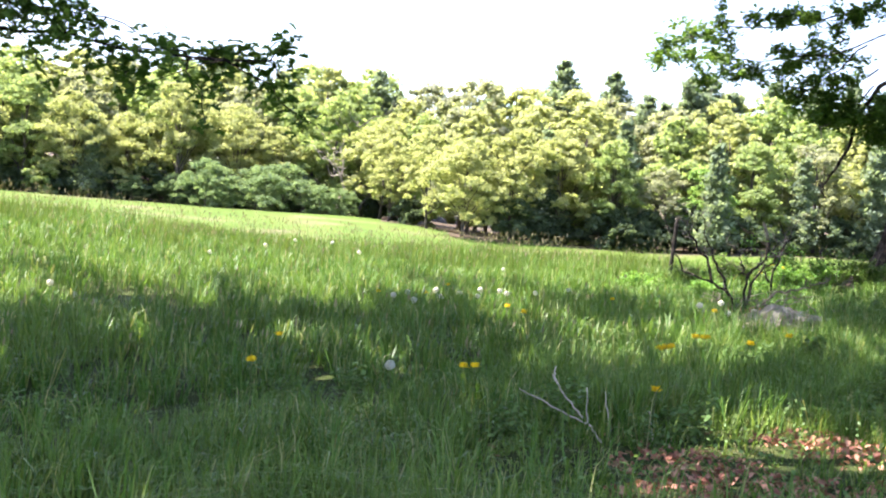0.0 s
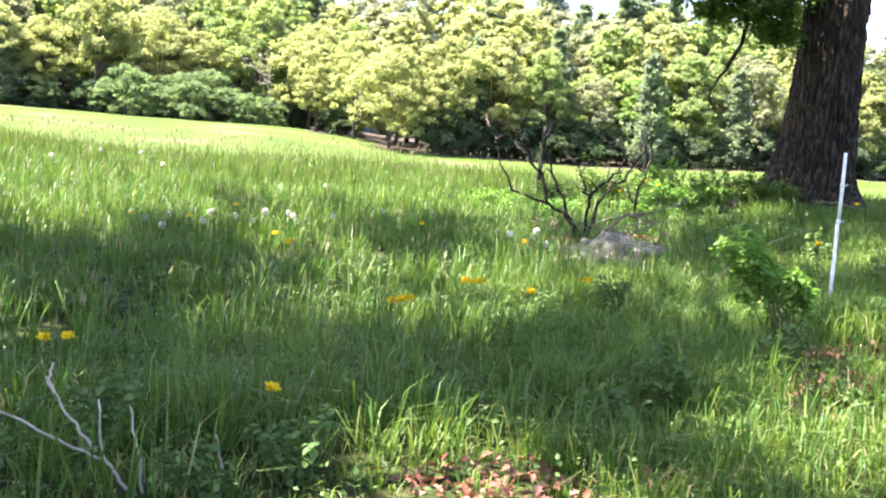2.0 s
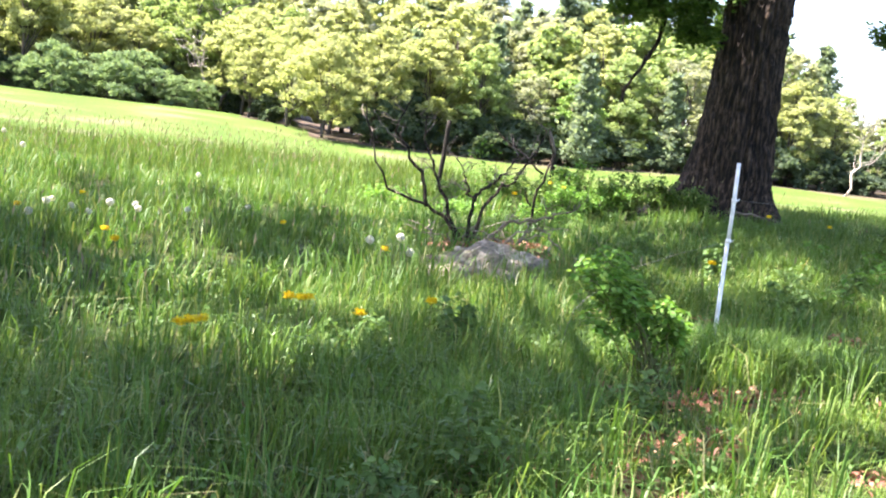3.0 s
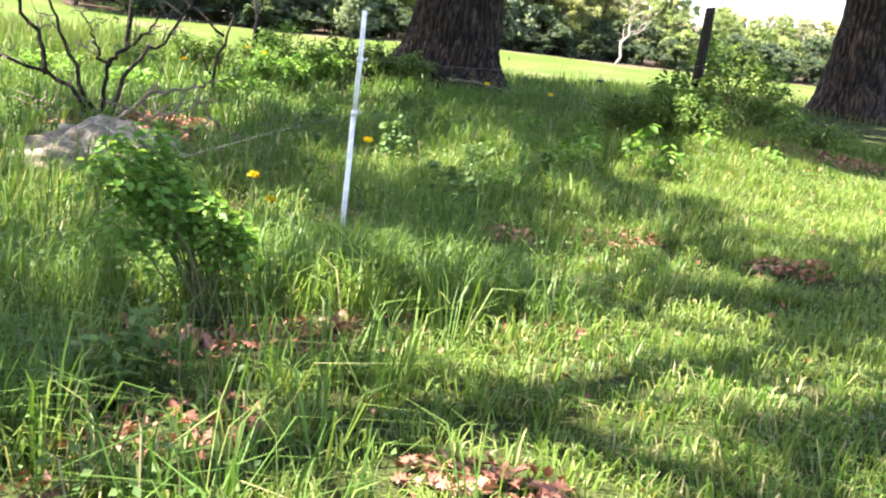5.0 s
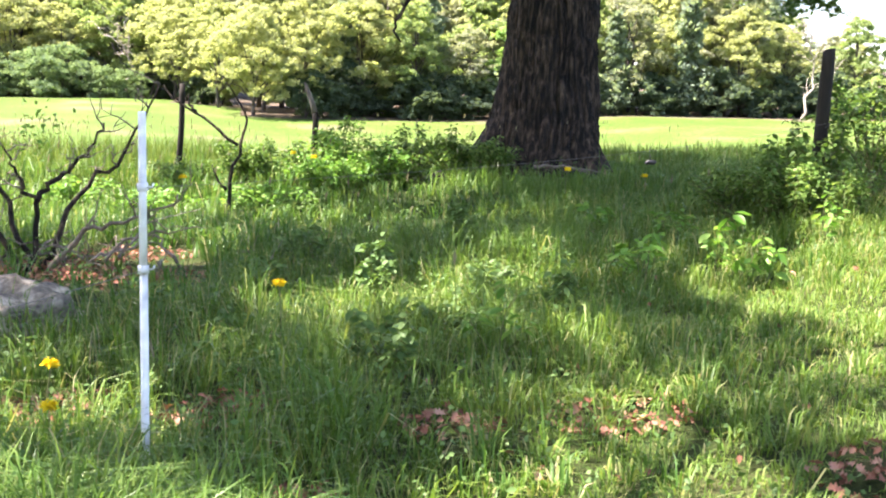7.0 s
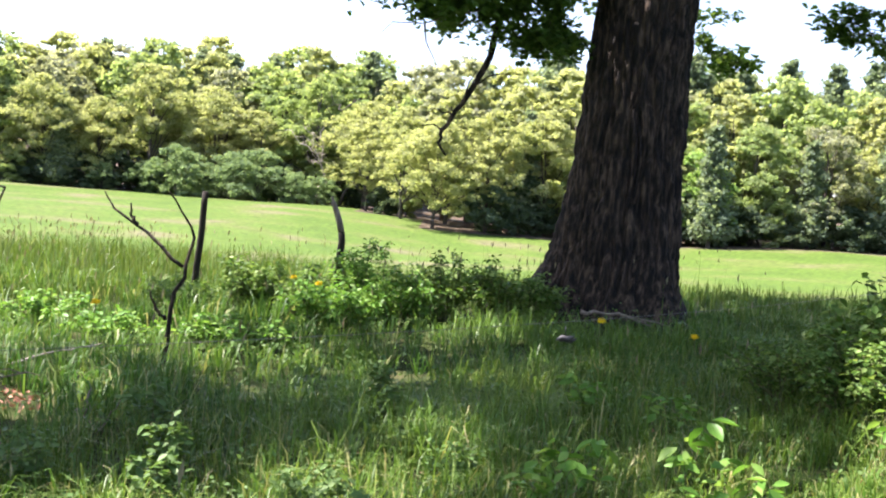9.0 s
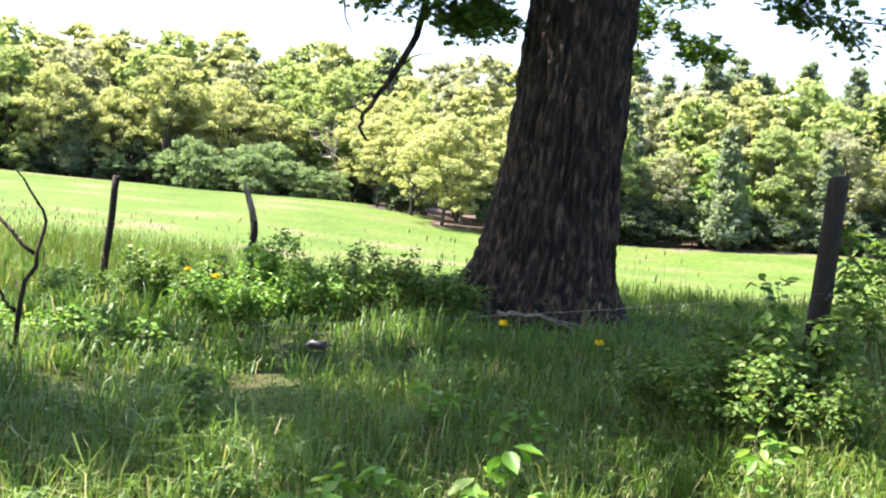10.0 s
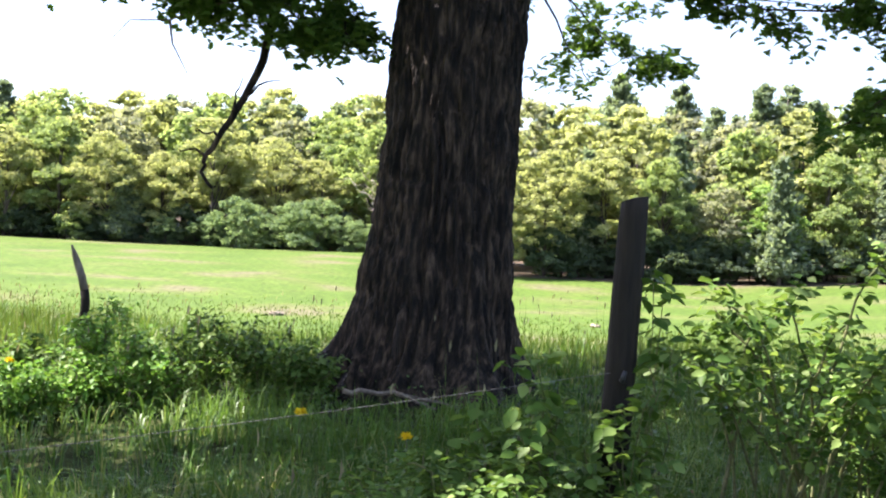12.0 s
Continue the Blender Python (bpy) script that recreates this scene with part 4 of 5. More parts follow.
low_weeds = [(-2.2, 2.5), (-1.85, 2.75), (-2.7, 2.9), (-3.1, 2.7), (-0.4, 3.6), (0.0, 4.0), (0.9, 6.6), (1.05, 4.9), (3.4, 8.3), (3.9, 9.3), (4.3, 10.2), (3.6, 10.4), (4.9, 10.9), (2.9, 10.6), (4.6, 9.4), (2.7, 9.4), (2.2, 9.9), (3.2, 11.6), (1.6, 9.0), (-0.3, 6.3), (0.35, 6.5), (-4.7, 3.8), (-4.2, 4.2), (4.5, 12.2), (5.2, 12.9)]
for n, (x, y) in enumerate(low_weeds):
    bush("leafy_weed", "low leafy green weed among the grass", (x, y), 0.28 + 0.1 * (n % 3), 0.2, 8, 34, 0.042 + 0.006 * (n % 3), MAT_WEED, 100 + n, (0, 0), "weed", "leafy weeds", low=0.2, puff=0.05, stemr=0.004)


# ---- dandelions ----
def dandelion(yellow):
    rng = np.random.default_rng(3 if yellow else 4)
    root = thing("dandelion" if yellow else "dandelion_clock", "yellow dandelion flower on a thin stem in grass" if yellow else "white dandelion clock on a thin stem in grass", "flower", "dandelion flowers" if yellow else "dandelion clocks")
    b = Build()
    tube(b, arc((0, 0, -0.36), (0, 0, 0), (0.015, 0, 0), 6), np.linspace(0.004, 0.003, 6), 5)
    part("stem", b, MAT_STEM, root, "", True)
    h = Build()
    if yellow:
        n = 60
        az = rng.uniform(0, 2 * np.pi, n)
        out = np.stack([np.cos(az), np.sin(az), rng.uniform(0.05, 1.6, n)], 1)
        out /= np.linalg.norm(out, axis=1)[:, None]
        leaves(h, out * rng.uniform(0.014, 0.024, (n, 1)), unit(rng, n) + np.array([0, 0, 0.6]), np.full(n, 0.032), rng, along=out, width=0.32)
        part("flower_head", h, MAT_YELLOW, root)
    else:
        n = 150
        d = unit(rng, n)
        leaves(h, d * 0.026, d, np.full(n, 0.014), rng, width=0.9)
        leaves(h, d * 0.013, unit(rng, n), np.full(n, 0.026), rng, along=d, width=0.08)
        part("seed_ball", h, MAT_PUFF, root)
    return root


def flowers():
    rng = np.random.default_rng(9)
    yellow = [(-0.64, 6.98, 0.12), (-0.72, 7.0, 0.14), (-0.58, 7.05, 0.13), (-0.28, 6.55, 0.01), (0.21, 6.82, 0.23), (-1.28, 5.98, -0.06), (-1.22, 6.02, -0.04), (-1.34, 5.95, -0.05), (-4.12, 11.58, 0.02), (2.93, 8.85, 0.52), (2.17, 13.85, 0.73), (1.97, 7.9, 0.34), (2.02, 7.55, 0.25),
              (-3.44, 11.39, 0.06), (-3.06, 12.88, 0.12), (-2.39, 10.19, 0.02), (-0.77, 11.35, 0.12), (-2.22, 9.64, 0.05), (-3.2, 4.6, -0.12), (-3.3, 4.5, -0.1), (-5.0, 6.4, -0.2), (-5.0, 4.3, -0.22), (-2.0, 3.3, -0.1), (3.3, 16.6, 0.85), (3.55, 16.7, 0.8), (6.9, 14.5, 0.75), (6.2, 15.0, 0.78), (0.1, 9.2, 0.3)]
    clocks = [(-3.9, 4.46, -0.08), (-3.62, 10.58, 0.05), (-3.7, 11.57, 0.12), (-3.24, 10.97, 0.06), (-3.26, 12.22, 0.1), (-2.71, 11.23, 0.08), (-2.27, 11.56, 0.1), (-6.0, 18.8, 0.6), (-1.96, 15.5, 0.42), (-1.18, 12.8, 0.25), (-8.47, 10.5, -0.1), (-7.83, 9.4, -0.12), (-3.28, 12.0, 0.15), (-2.62, 12.0, 0.15), (-2.34, 11.9, 0.16), (-1.8, 12.0, 0.18),
              (-0.01, 9.5, 0.35), (0.26, 9.5, 0.4), (0.36, 9.5, 0.27), (-2.95, 11.6, 0.08), (-3.9, 11.2, 0.08), (-6.4, 17.0, 0.5), (-5.2, 18.2, 0.62), (-4.6, 16.8, 0.5), (-7.2, 15.5, 0.35), (5.15, 5.7, 0.45)]
    for spots, proto in ((yellow, dandelion(True)), (clocks, dandelion(False))):
        for n, (x, y, z) in enumerate(spots):
            z = max(z + 0.03, gz(x, y) + 0.26)
            k = (z - gz(x, y) + 0.02) / 0.36
            m = pose(x, y, z, rng.uniform(-8, 8), rng.uniform(-8, 8), rng.uniform(0, 360))
            o = proto if n == 0 else copy_thing(proto, m)
            if n == 0:
                o.matrix_world = m
            # a longer or shorter stem, same head
            for c in o.children:
                if c.name.startswith("stem"):
                    c.scale = (1, 1, k)
                else:
                    s = rng.uniform(1.2, 1.6)
                    c.scale = (s, s, s)


flowers()

# ---- far woods ----
def broadleaf_mesh(seed, height, spread, clumps, per, leaf, base=0.1):
    """Trunk and crown of a woodland tree: rounded lobes on forking limbs, each lobe heaped from leafy clumps."""
    rng = np.random.default_rng(seed)
    tb, cb = Build(), Build()
    tube(tb, arc((0, 0, -0.6), (rng.normal(0, 0.4), rng.normal(0, 0.4), height * 0.8), (rng.normal(0, 0.3), 0, 0), 8, 0.05, rng), np.linspace(0.26, 0.05, 8) * height / 14, 7)
    lobes = max(6, clumps // 6)
    pos, way, size = [], [], []
    for k in range(lobes):
        zf = base + (0.92 - base) * ((k + rng.uniform(0.1, 0.9)) / lobes) ** 0.85
        wide = spread * math.sin(math.pi * min(0.97, 0.22 + 0.72 * zf)) ** 0.6
        az = k * 2.4 + rng.normal(0, 0.35)
        r = wide * (rng.uniform(0.5, 0.8) if zf < 0.8 else rng.uniform(0.0, 0.45))
        c = np.array([math.cos(az) * r, math.sin(az) * r, zf * height])
        rad = np.array([1, 1, 0.72]) * rng.uniform(0.42, 0.6) * spread * (1.0 if zf > 0.3 else 0.85)
        s0 = np.array([0, 0, max(height * 0.14, c[2] - spread * rng.uniform(0.6, 1.0))])
        tube(tb, arc(s0, c, (0, 0, 0.25), 6, 0.12, rng), np.linspace(0.1, 0.03, 6) * height / 14, 5)
        m = 17
        d = unit(rng, m)
        d[:, 2] = np.where(d[:, 2] < -0.3, -d[:, 2], d[:, 2])
        q = c + d * rad * rng.uniform(0.7, 1.02, (m, 1))
        n = m * per // 2
        e = unit(rng, n)
        e[:, 2] = np.where(e[:, 2] < -0.45, -e[:, 2], e[:, 2])
        small = np.repeat(rng.uniform(0.15, 0.36, m), per // 2)[:, None] * rad
        pos.append(np.repeat(q, per // 2, 0) + e * small * rng.uniform(0.2, 1.2, (n, 1)))
        way.append(e * 0.4 + np.repeat(d, per // 2, 0) * 0.5 + unit(rng, n) * 0.95 + np.array([-0.15, 0, 0.15]))
        size.append(leaf * rng.uniform(0.55, 1.3, n))
    flecks(cb, np.concatenate(pos), np.concatenate(way), np.concatenate(size), rng)
    return tb, cb


def woodland_tree(name, seed, height, spread, clumps, per, leaf, mat, label, base=0.18, group="trees of the wood edge", category="tree"):
    root = thing(name, label, category, group)
    tb, cb = broadleaf_mesh(seed, height, spread, clumps, per, leaf, base)
    part("trunk", tb, MAT_FARWOOD, root, "", True)
    part("crown", cb, mat, root)
    return root


def pine_tree(seed, height, label, low=0.32):
    rng = np.random.default_rng(seed)
    root = thing("pine_tree", label, "tree", "pines above the wood")
    tb, cb = Build(), Build()
    tube(tb, arc((0, 0, -0.6), (0, 0, height), (0.1, 0, 0), 6), np.linspace(0.28, 0.04, 6), 7)
    pos, nm = [], []
    whorls = 15
    for k in range(whorls * 5):
        u = (k // 5 + rng.uniform(-0.5, 0.5)) / whorls
        u = min(max(u, 0.0), 1.0)
        z = height * (low + (0.98 - low) * u)
        reach = height * (0.02 + 0.2 * (1 - u) ** 0.95) * rng.uniform(0.5, 1.2)
        az = k * 1.2566 + (k // 5) * 0.7 + rng.normal(0, 0.25)
        e = np.array([math.cos(az) * reach, math.sin(az) * reach, z + reach * 0.3])
        b = arc((0, 0, z), e, (0, 0, -0.08 * reach), 5)
        tube(tb, b, np.linspace(0.06, 0.015, 5), 4)
        m = 110
        tt = rng.uniform(0.1, 1.05, m) * 4
        q = np.stack([np.interp(tt, np.arange(5), b[:, i]) for i in range(3)], 1) + rng.normal(0, 0.1 + 0.12 * reach, (m, 3)) * (1, 1, 0.7)
        pos.append(q)
        nm.append(unit(rng, m) + np.array([0, 0, 0.5]))
    flecks(cb, np.concatenate(pos), np.concatenate(nm), rng.uniform(0.25, 0.5, len(pos) * 110), rng)
    part("trunk", tb, MAT_FARWOOD, root, "", True)
    part("crown", cb, MAT_PINE, root, "dark blue-green needles")
    return root


def place(src, x, y, rz, s, sink=0.0):
    o = copy_thing(src, pose(x, y, gz(x, y) - sink, 0, 0, rz))
    o.scale = s if isinstance(s, tuple) else (s, s, s)
    return o


def woods():
    rng = np.random.default_rng(11)
    specs = [
        ("oak_tree", 0, "pale yellow-green young oak at the wood's edge", 14, 4.6, 62),
        ("maple_tree", 1, "rounded light green maple at the wood's edge", 15, 4.2, 58),
        ("ash_tree", 2, "thin olive-green ash showing its limbs", 14, 4.0, 46),
        ("birch_tree", 3, "fresh bright green tree at the wood's edge", 12, 3.6, 48),
        ("oak_tree", 0, "broad yellow-green oak with heaped crown", 13, 5.4, 74),
    ]
    protos = []
    for k, (nm, m, lab, h, sp, cl) in enumerate(specs):
        protos.append(woodland_tree(nm, 40 + k, h * 1.06, sp * 1.1, int(cl * 1.5), 180, 0.29, MAT_CROWNS[m], lab, base=(0.2, 0.16, 0.24, 0.12, 0.16)[k]))
    backs = [woodland_tree("woodland_tree", 50 + k, 15, 4.8, 84, 90, 0.5, MAT_CROWNS[k], "light green tree standing deeper in the wood", base=0.03, group="trees deeper in the wood") for k in range(3)]
    # wood edge, left to right, (x, y); the wood juts forward at x = 3
    edge = [(-95, 150), (-86, 153), (-78, 150), (-70, 154), (-62, 151), (-55, 153), (-48, 151), (-41, 154), (-34, 152), (-27, 154), (-20, 153), (-13, 152), (-7, 148),
            (-4, 136), (0, 127), (3.2, 116.5), (9, 118), (14, 121), (20, 119), (26, 121), (31, 119), (37, 122), (43, 121), (49, 124), (56, 122), (63, 126), (71, 124), (80, 128), (90, 126), (100, 130)]
    first = {}
    for n, (x, y) in enumerate(edge):
        k = int(rng.choice([0, 0, 1, 2, 4] if x < 25 else [0, 1, 1, 2, 3]))
        if (x, y) == (3.2, 116.5):
            k = 4
        s = rng.uniform(0.72, 1.14) * (1.0 if x < -6 else 0.92 if x < 62 else 0.66 if x < 80 else 0.5)
        jx, jy = rng.uniform(-1, 1), rng.uniform(-1, 1)
        if (x, y) == (3.2, 116.5):
            jx = jy = 0
        spot = (x + jx, y + jy, rng.uniform(0, 360), (s, s, s * rng.uniform(0.9, 1.08)))
        if k not in first:
            first[k] = spot
        else:
            place(protos[k], *spot)
    # rows behind, on rising ground
    first_back = set()
    for row, (dy, hs) in enumerate(((7, 1.12), (17, 1.3), (30, 1.4))):
        for x in np.arange(-115, 125, 7.5):
            xx = x + rng.uniform(-2.5, 2.5)
            y = (152 if xx < -9 else 138 if xx < 0 else 121) + dy + rng.uniform(-2, 2)
            s = hs * rng.uniform(0.88, 1.04) * (1.0 if xx < -6 else 0.93 if xx < 60 else 0.6 if xx < 78 else 0.42)
            spot = (xx, y, rng.uniform(0, 360), (s, s, s))
            kb = int(rng.integers(0, 3))
            if kb in first_back:
                place(backs[kb], *spot)
            else:
                first_back.add(kb)
                backs[kb].matrix_world = pose(xx, y, gz(xx, y), 0, 0, spot[2])
                backs[kb].scale = spot[3]
    for k, p in enumerate(protos):
        x, y, rz, s = first.get(k, (-120 + 6 * k, 175, 0, (1, 1, 1)))
        p.matrix_world = pose(x, y, gz(x, y), 0, 0, rz)
        p.scale = s
    pa = pine_tree(71, 18.5, "dark pine standing above the crowns")
    pb = pine_tree(72, 16.5, "ragged dark pine above the crowns")
    pines = [(-63, 170), (-60, 172), (-33, 172), (-29, 174), (-26, 173), (-23, 175), (-12, 172), (-8, 170), (-5, 168), (8, 146), (12, 148), (17, 145), (22, 147), (28, 143), (31, 146), (36, 142), (40, 145), (45, 143), (50, 146), (55, 142), (33, 140), (-90, 172), (-80, 174), (-73, 171), (-18, 174), (-66, 174), (-48, 173), (-42, 175), (15, 152), (25, 151), (47, 151), (53, 150), (60, 145), (65, 148), (71, 146), (38, 150)]
    for n, (x, y) in enumerate(pines):
        s = rng.uniform(0.85, 1.08) * (1.24 if x < 0 else 1.26)
        if n == 0:
            pa.matrix_world = pose(x, y, gz(x, y), 0, 0, 30)
        elif n == 1:
            pb.matrix_world = pose(x, y, gz(x, y), 0, 0, 80)
        else:
            place(pa if n % 2 else pb, x, y, rng.uniform(0, 360), s)
    pc = pine_tree(73, 12.6, "blue-green pine with low boughs at the wood's edge", 0.06)
    pc.matrix_world = pose(30.4, 116.3, gz(30.4, 116.3), 0, 0, 15)
    for x, y, k in ((12.5, 122, 1.05), (41, 119, 0.9), (-46, 150.5, 1.0), (50, 121, 1.15), (21.5, 123, 1.2)):
        place(pc, x, y, 40 * k * x, k)
    # grey-green bushes before the wood
    b0 = woodland_tree("willow_bush", 81, 5.6, 4.0, 66, 170, 0.22, MAT_BUSHLEAF, "grey-green rounded willow bush at the meadow's edge", 0.02, "bushes at the meadow's edge", "bush")
    bushes = [(-29, 143.5, 1.0), (-22.5, 144.5, 0.98), (-19, 143, 1.06), (-14, 142.5, 0.66), (-11.5, 143, 0.6), (-34, 149, 0.7), (-40, 149.5, 0.6)]
    for n, (x, y, s) in enumerate(bushes):
        if n == 0:
            b0.matrix_world = pose(x, y, gz(x, y) - 0.2, 0, 0, 0)
        else:
            place(b0, x, y, 70 * n, (s, s, s * 0.95), 0.2)
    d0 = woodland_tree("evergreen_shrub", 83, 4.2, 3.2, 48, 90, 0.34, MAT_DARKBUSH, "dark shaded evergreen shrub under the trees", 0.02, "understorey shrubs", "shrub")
    d1 = woodland_tree("young_tree", 84, 4.6, 2.6, 48, 110, 0.3, MAT_CROWNS[1], "light green young growth under the wood's edge", 0.03, "understorey shrubs", "shrub")
    d1.matrix_world = pose(-52, 149, gz(-52, 149) - 0.2)
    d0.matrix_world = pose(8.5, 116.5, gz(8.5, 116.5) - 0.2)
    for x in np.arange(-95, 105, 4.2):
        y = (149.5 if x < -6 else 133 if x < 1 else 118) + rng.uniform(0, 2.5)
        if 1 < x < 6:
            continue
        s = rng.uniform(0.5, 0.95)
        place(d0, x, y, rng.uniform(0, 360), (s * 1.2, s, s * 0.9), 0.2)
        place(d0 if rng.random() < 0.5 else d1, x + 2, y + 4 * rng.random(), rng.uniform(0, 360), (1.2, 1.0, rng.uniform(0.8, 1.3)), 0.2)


woods()


def dead_tree(name, at, height, seed, mat, label, forks, lean=0.1, thick=0.2):
    rng = np.random.default_rng(seed)
    root = thing(name, label, "tree", at=(at[0], at[1], gz(at[0], at[1])))
    b = Build()
    main = arc((0, 0, -0.3), (lean * height, 0, height), (0.12 * height, 0, 0), 9, 0.03 * height, rng)
    tube(b, main, np.linspace(thick, thick * 0.2, 9), 7)
    part("trunk", b, mat, root, "", True)
    for k in range(forks):
        p0 = main[rng.integers(2, 9)]
        d = unit(rng, 1)[0] * (1, 0.7, 0.5) + np.array([0, 0, 0.5])
        q = p0 + d * height * rng.uniform(0.25, 0.5)
        b = Build()
        s = arc(p0, q, (0, 0, 0.1 * height * rng.uniform(-1, 1)), 7, 0.02 * height, rng)
        tube(b, s, np.linspace(thick * 0.4, thick * 0.1, 7), 5)
        for m in range(4):
            e = s[rng.integers(2, 7)]
            tube(b, arc(e, e + unit(rng, 1)[0] * height * 0.13 + np.array([0, 0, 0.05 * height]), (0, 0, 0), 4, 0.02, rng), np.linspace(thick * 0.14, thick * 0.05, 4), 4)
        part("branch", b, mat, root, "", True)
    return root


dead_tree("dead_tree", (-12.6, 146.5), 9, 5, MAT_PALEWOOD, "twisted bleached dead tree before dark woods", 7, 0.05, 0.28)
dead_tree("dead_tree", (-9.5, 149), 12, 6, MAT_FARWOOD, "leafless grey tree among green crowns", 16, 0.02, 0.22)
dead_tree("dead_tree", (58.6, 112), 9.5, 8, MAT_PALEWOOD, "pale leafless tree at the meadow's edge", 20, 0.02, 0.15)

# ---- grass ----
def vnoise(x, y, scale, seed):
    """Smooth value noise on the plan, 0 to 1."""
    rng = np.random.default_rng(seed)
    g = rng.random((64, 64))
    u, v = x / scale, y / scale
    i, j = np.floor(u).astype(int), np.floor(v).astype(int)
    a, b = u - i, v - j
    a, b = a * a * (3 - 2 * a), b * b * (3 - 2 * b)
    w = lambda p, q: g[p % 64, q % 64]
    return (w(i, j) * (1 - a) + w(i + 1, j) * a) * (1 - b) + (w(i, j + 1) * (1 - a) + w(i + 1, j + 1) * a) * b


def tufts(x, y, rng, each, radius):
    """Spreads each place into a tuft: blade places, the way that each leans, and a height for its tuft."""
    n = len(x) * each
    a, q = rng.uniform(0, 2 * np.pi, n), radius * np.sqrt(rng.random(n))
    tall = np.repeat(rng.uniform(0.6, 1.25, len(x)), each)
    return np.repeat(x, each) + q * np.cos(a), np.repeat(y, each) + q * np.sin(a), a + rng.normal(0, 0.6, n), tall


def blades(build, x, y, h, width, rng, droop=0.45, az=None):
    """Bent, pointed grass blades."""
    n = len(x)
    z = ground(x, y) - 0.01
    az = rng.uniform(0, 2 * np.pi, n) if az is None else az
    lean = rng.uniform(0.1, 1.0, n) * droop
    d = np.stack([np.cos(az), np.sin(az)], 1)
    fa = az + np.pi / 2 + rng.normal(0, 0.5, n)
    s = np.stack([np.cos(fa), np.sin(fa), 0 * fa], 1) * (width / 2)[:, None]
    base = np.stack([x, y, z], 1)
    mid = base + np.concatenate([d * (lean * h * 0.36)[:, None], (h * 0.62)[:, None]], 1)
    tip = base + np.concatenate([d * (lean * h * 1.15)[:, None], (h * (1.0 - 0.42 * lean))[:, None]], 1)
    v = np.stack([base - s, base + s, mid + s * 0.8, mid - s * 0.8, tip], 1).reshape(-1, 3)
    i = np.arange(n)[:, None] * 5
    build.add(v, [i + [0, 1, 2, 3], i + [3, 2, 4]])


def past_path(x, y):
    """How far beyond the trodden line a place lies, along +y."""
    return y - (1.125 * x - 0.2)


def short_zone(x, y):
    """1 where the grass is short and trodden, 0 where it stands tall."""
    p = past_path(x, y)
    s = 1 - sstep(1.6, 4.2, p + 2.2 * (vnoise(x, y, 1.6, 3) - 0.5))
    s = np.maximum(s, (1 - sstep(0.5, 1.6, np.hypot(x - 6.2, (y - 9.6) * 0.8))) * 0.9)
    return s * sstep(-2.2, 0.5, x + 0.1 * y)


def bare_zone(x, y):
    """Places where dead leaves lie and little grass grows."""
    b = 0
    for cx, cy, r in LITTER:
        b = np.maximum(b, 1 - sstep(0.6 * r, 1.15 * r, np.hypot(x - cx, y - cy)))
    return b


LITTER = [(-1.9, 1.45, 0.5), (-1.35, 1.35, 0.45), (-2.4, 1.3, 0.35), (-1.08, 2.75, 0.4), (-0.95, 2.3, 0.4), (-0.3, 2.8, 0.2), (0.68, 3.96, 0.3), (-2.07, 1.93, 0.55), (1.2, 5.5, 0.38), (1.16, 4.6, 0.38), (1.69, 5.5, 0.42), (2.0, 5.5, 0.38), (1.95, 4.05, 0.2), (2.08, 3.95, 0.24), (4.35, 7.63, 0.35), (5.03, 6.7, 0.32), (0.45, 4.1, 0.45), (1.85, 12.4, 0.5),
          (1.3, 11.6, 0.6), (1.75, 11.2, 0.5), (2.1, 11.5, 0.4), (1.9, 8.4, 0.35), (2.6, 8.1, 0.3), (2.9, 6.9, 0.25), (3.6, 7.6, 0.25), (9.2, 11.9, 0.9), (-0.3, 6.5, 0.3), (2.9, 5.6, 0.25), (2.4, 7.0, 0.2)]


LONG_CLUMPS = [(2.0, 6.5, 0.55, 900), (2.5, 6.4, 0.5, 700), (1.3, 6.6, 0.4, 400), (0.0, 5.3, 0.6, 900), (0.5, 4.9, 0.5, 600), (-0.4, 5.9, 0.5, 500), (0.9, 6.3, 0.4, 400), (-0.3, 4.4, 0.4, 400), (2.9, 5.9, 0.35, 250), (0.3, 3.9, 0.3, 250), (5.0, 11.6, 0.5, 300), (4.2, 12.3, 0.5, 300), (6.2, 15.6, 0.6, 400), (7.4, 15.9, 0.6, 350), (5.4, 16.4, 0.5, 300)]


def scatter(rng, n, x0, x1, y0, y1, keep):
    x, y = rng.uniform(x0, x1, n), rng.uniform(y0, y1, n)
    k = rng.random(n) < keep(x, y)
    return x[k], y[k]


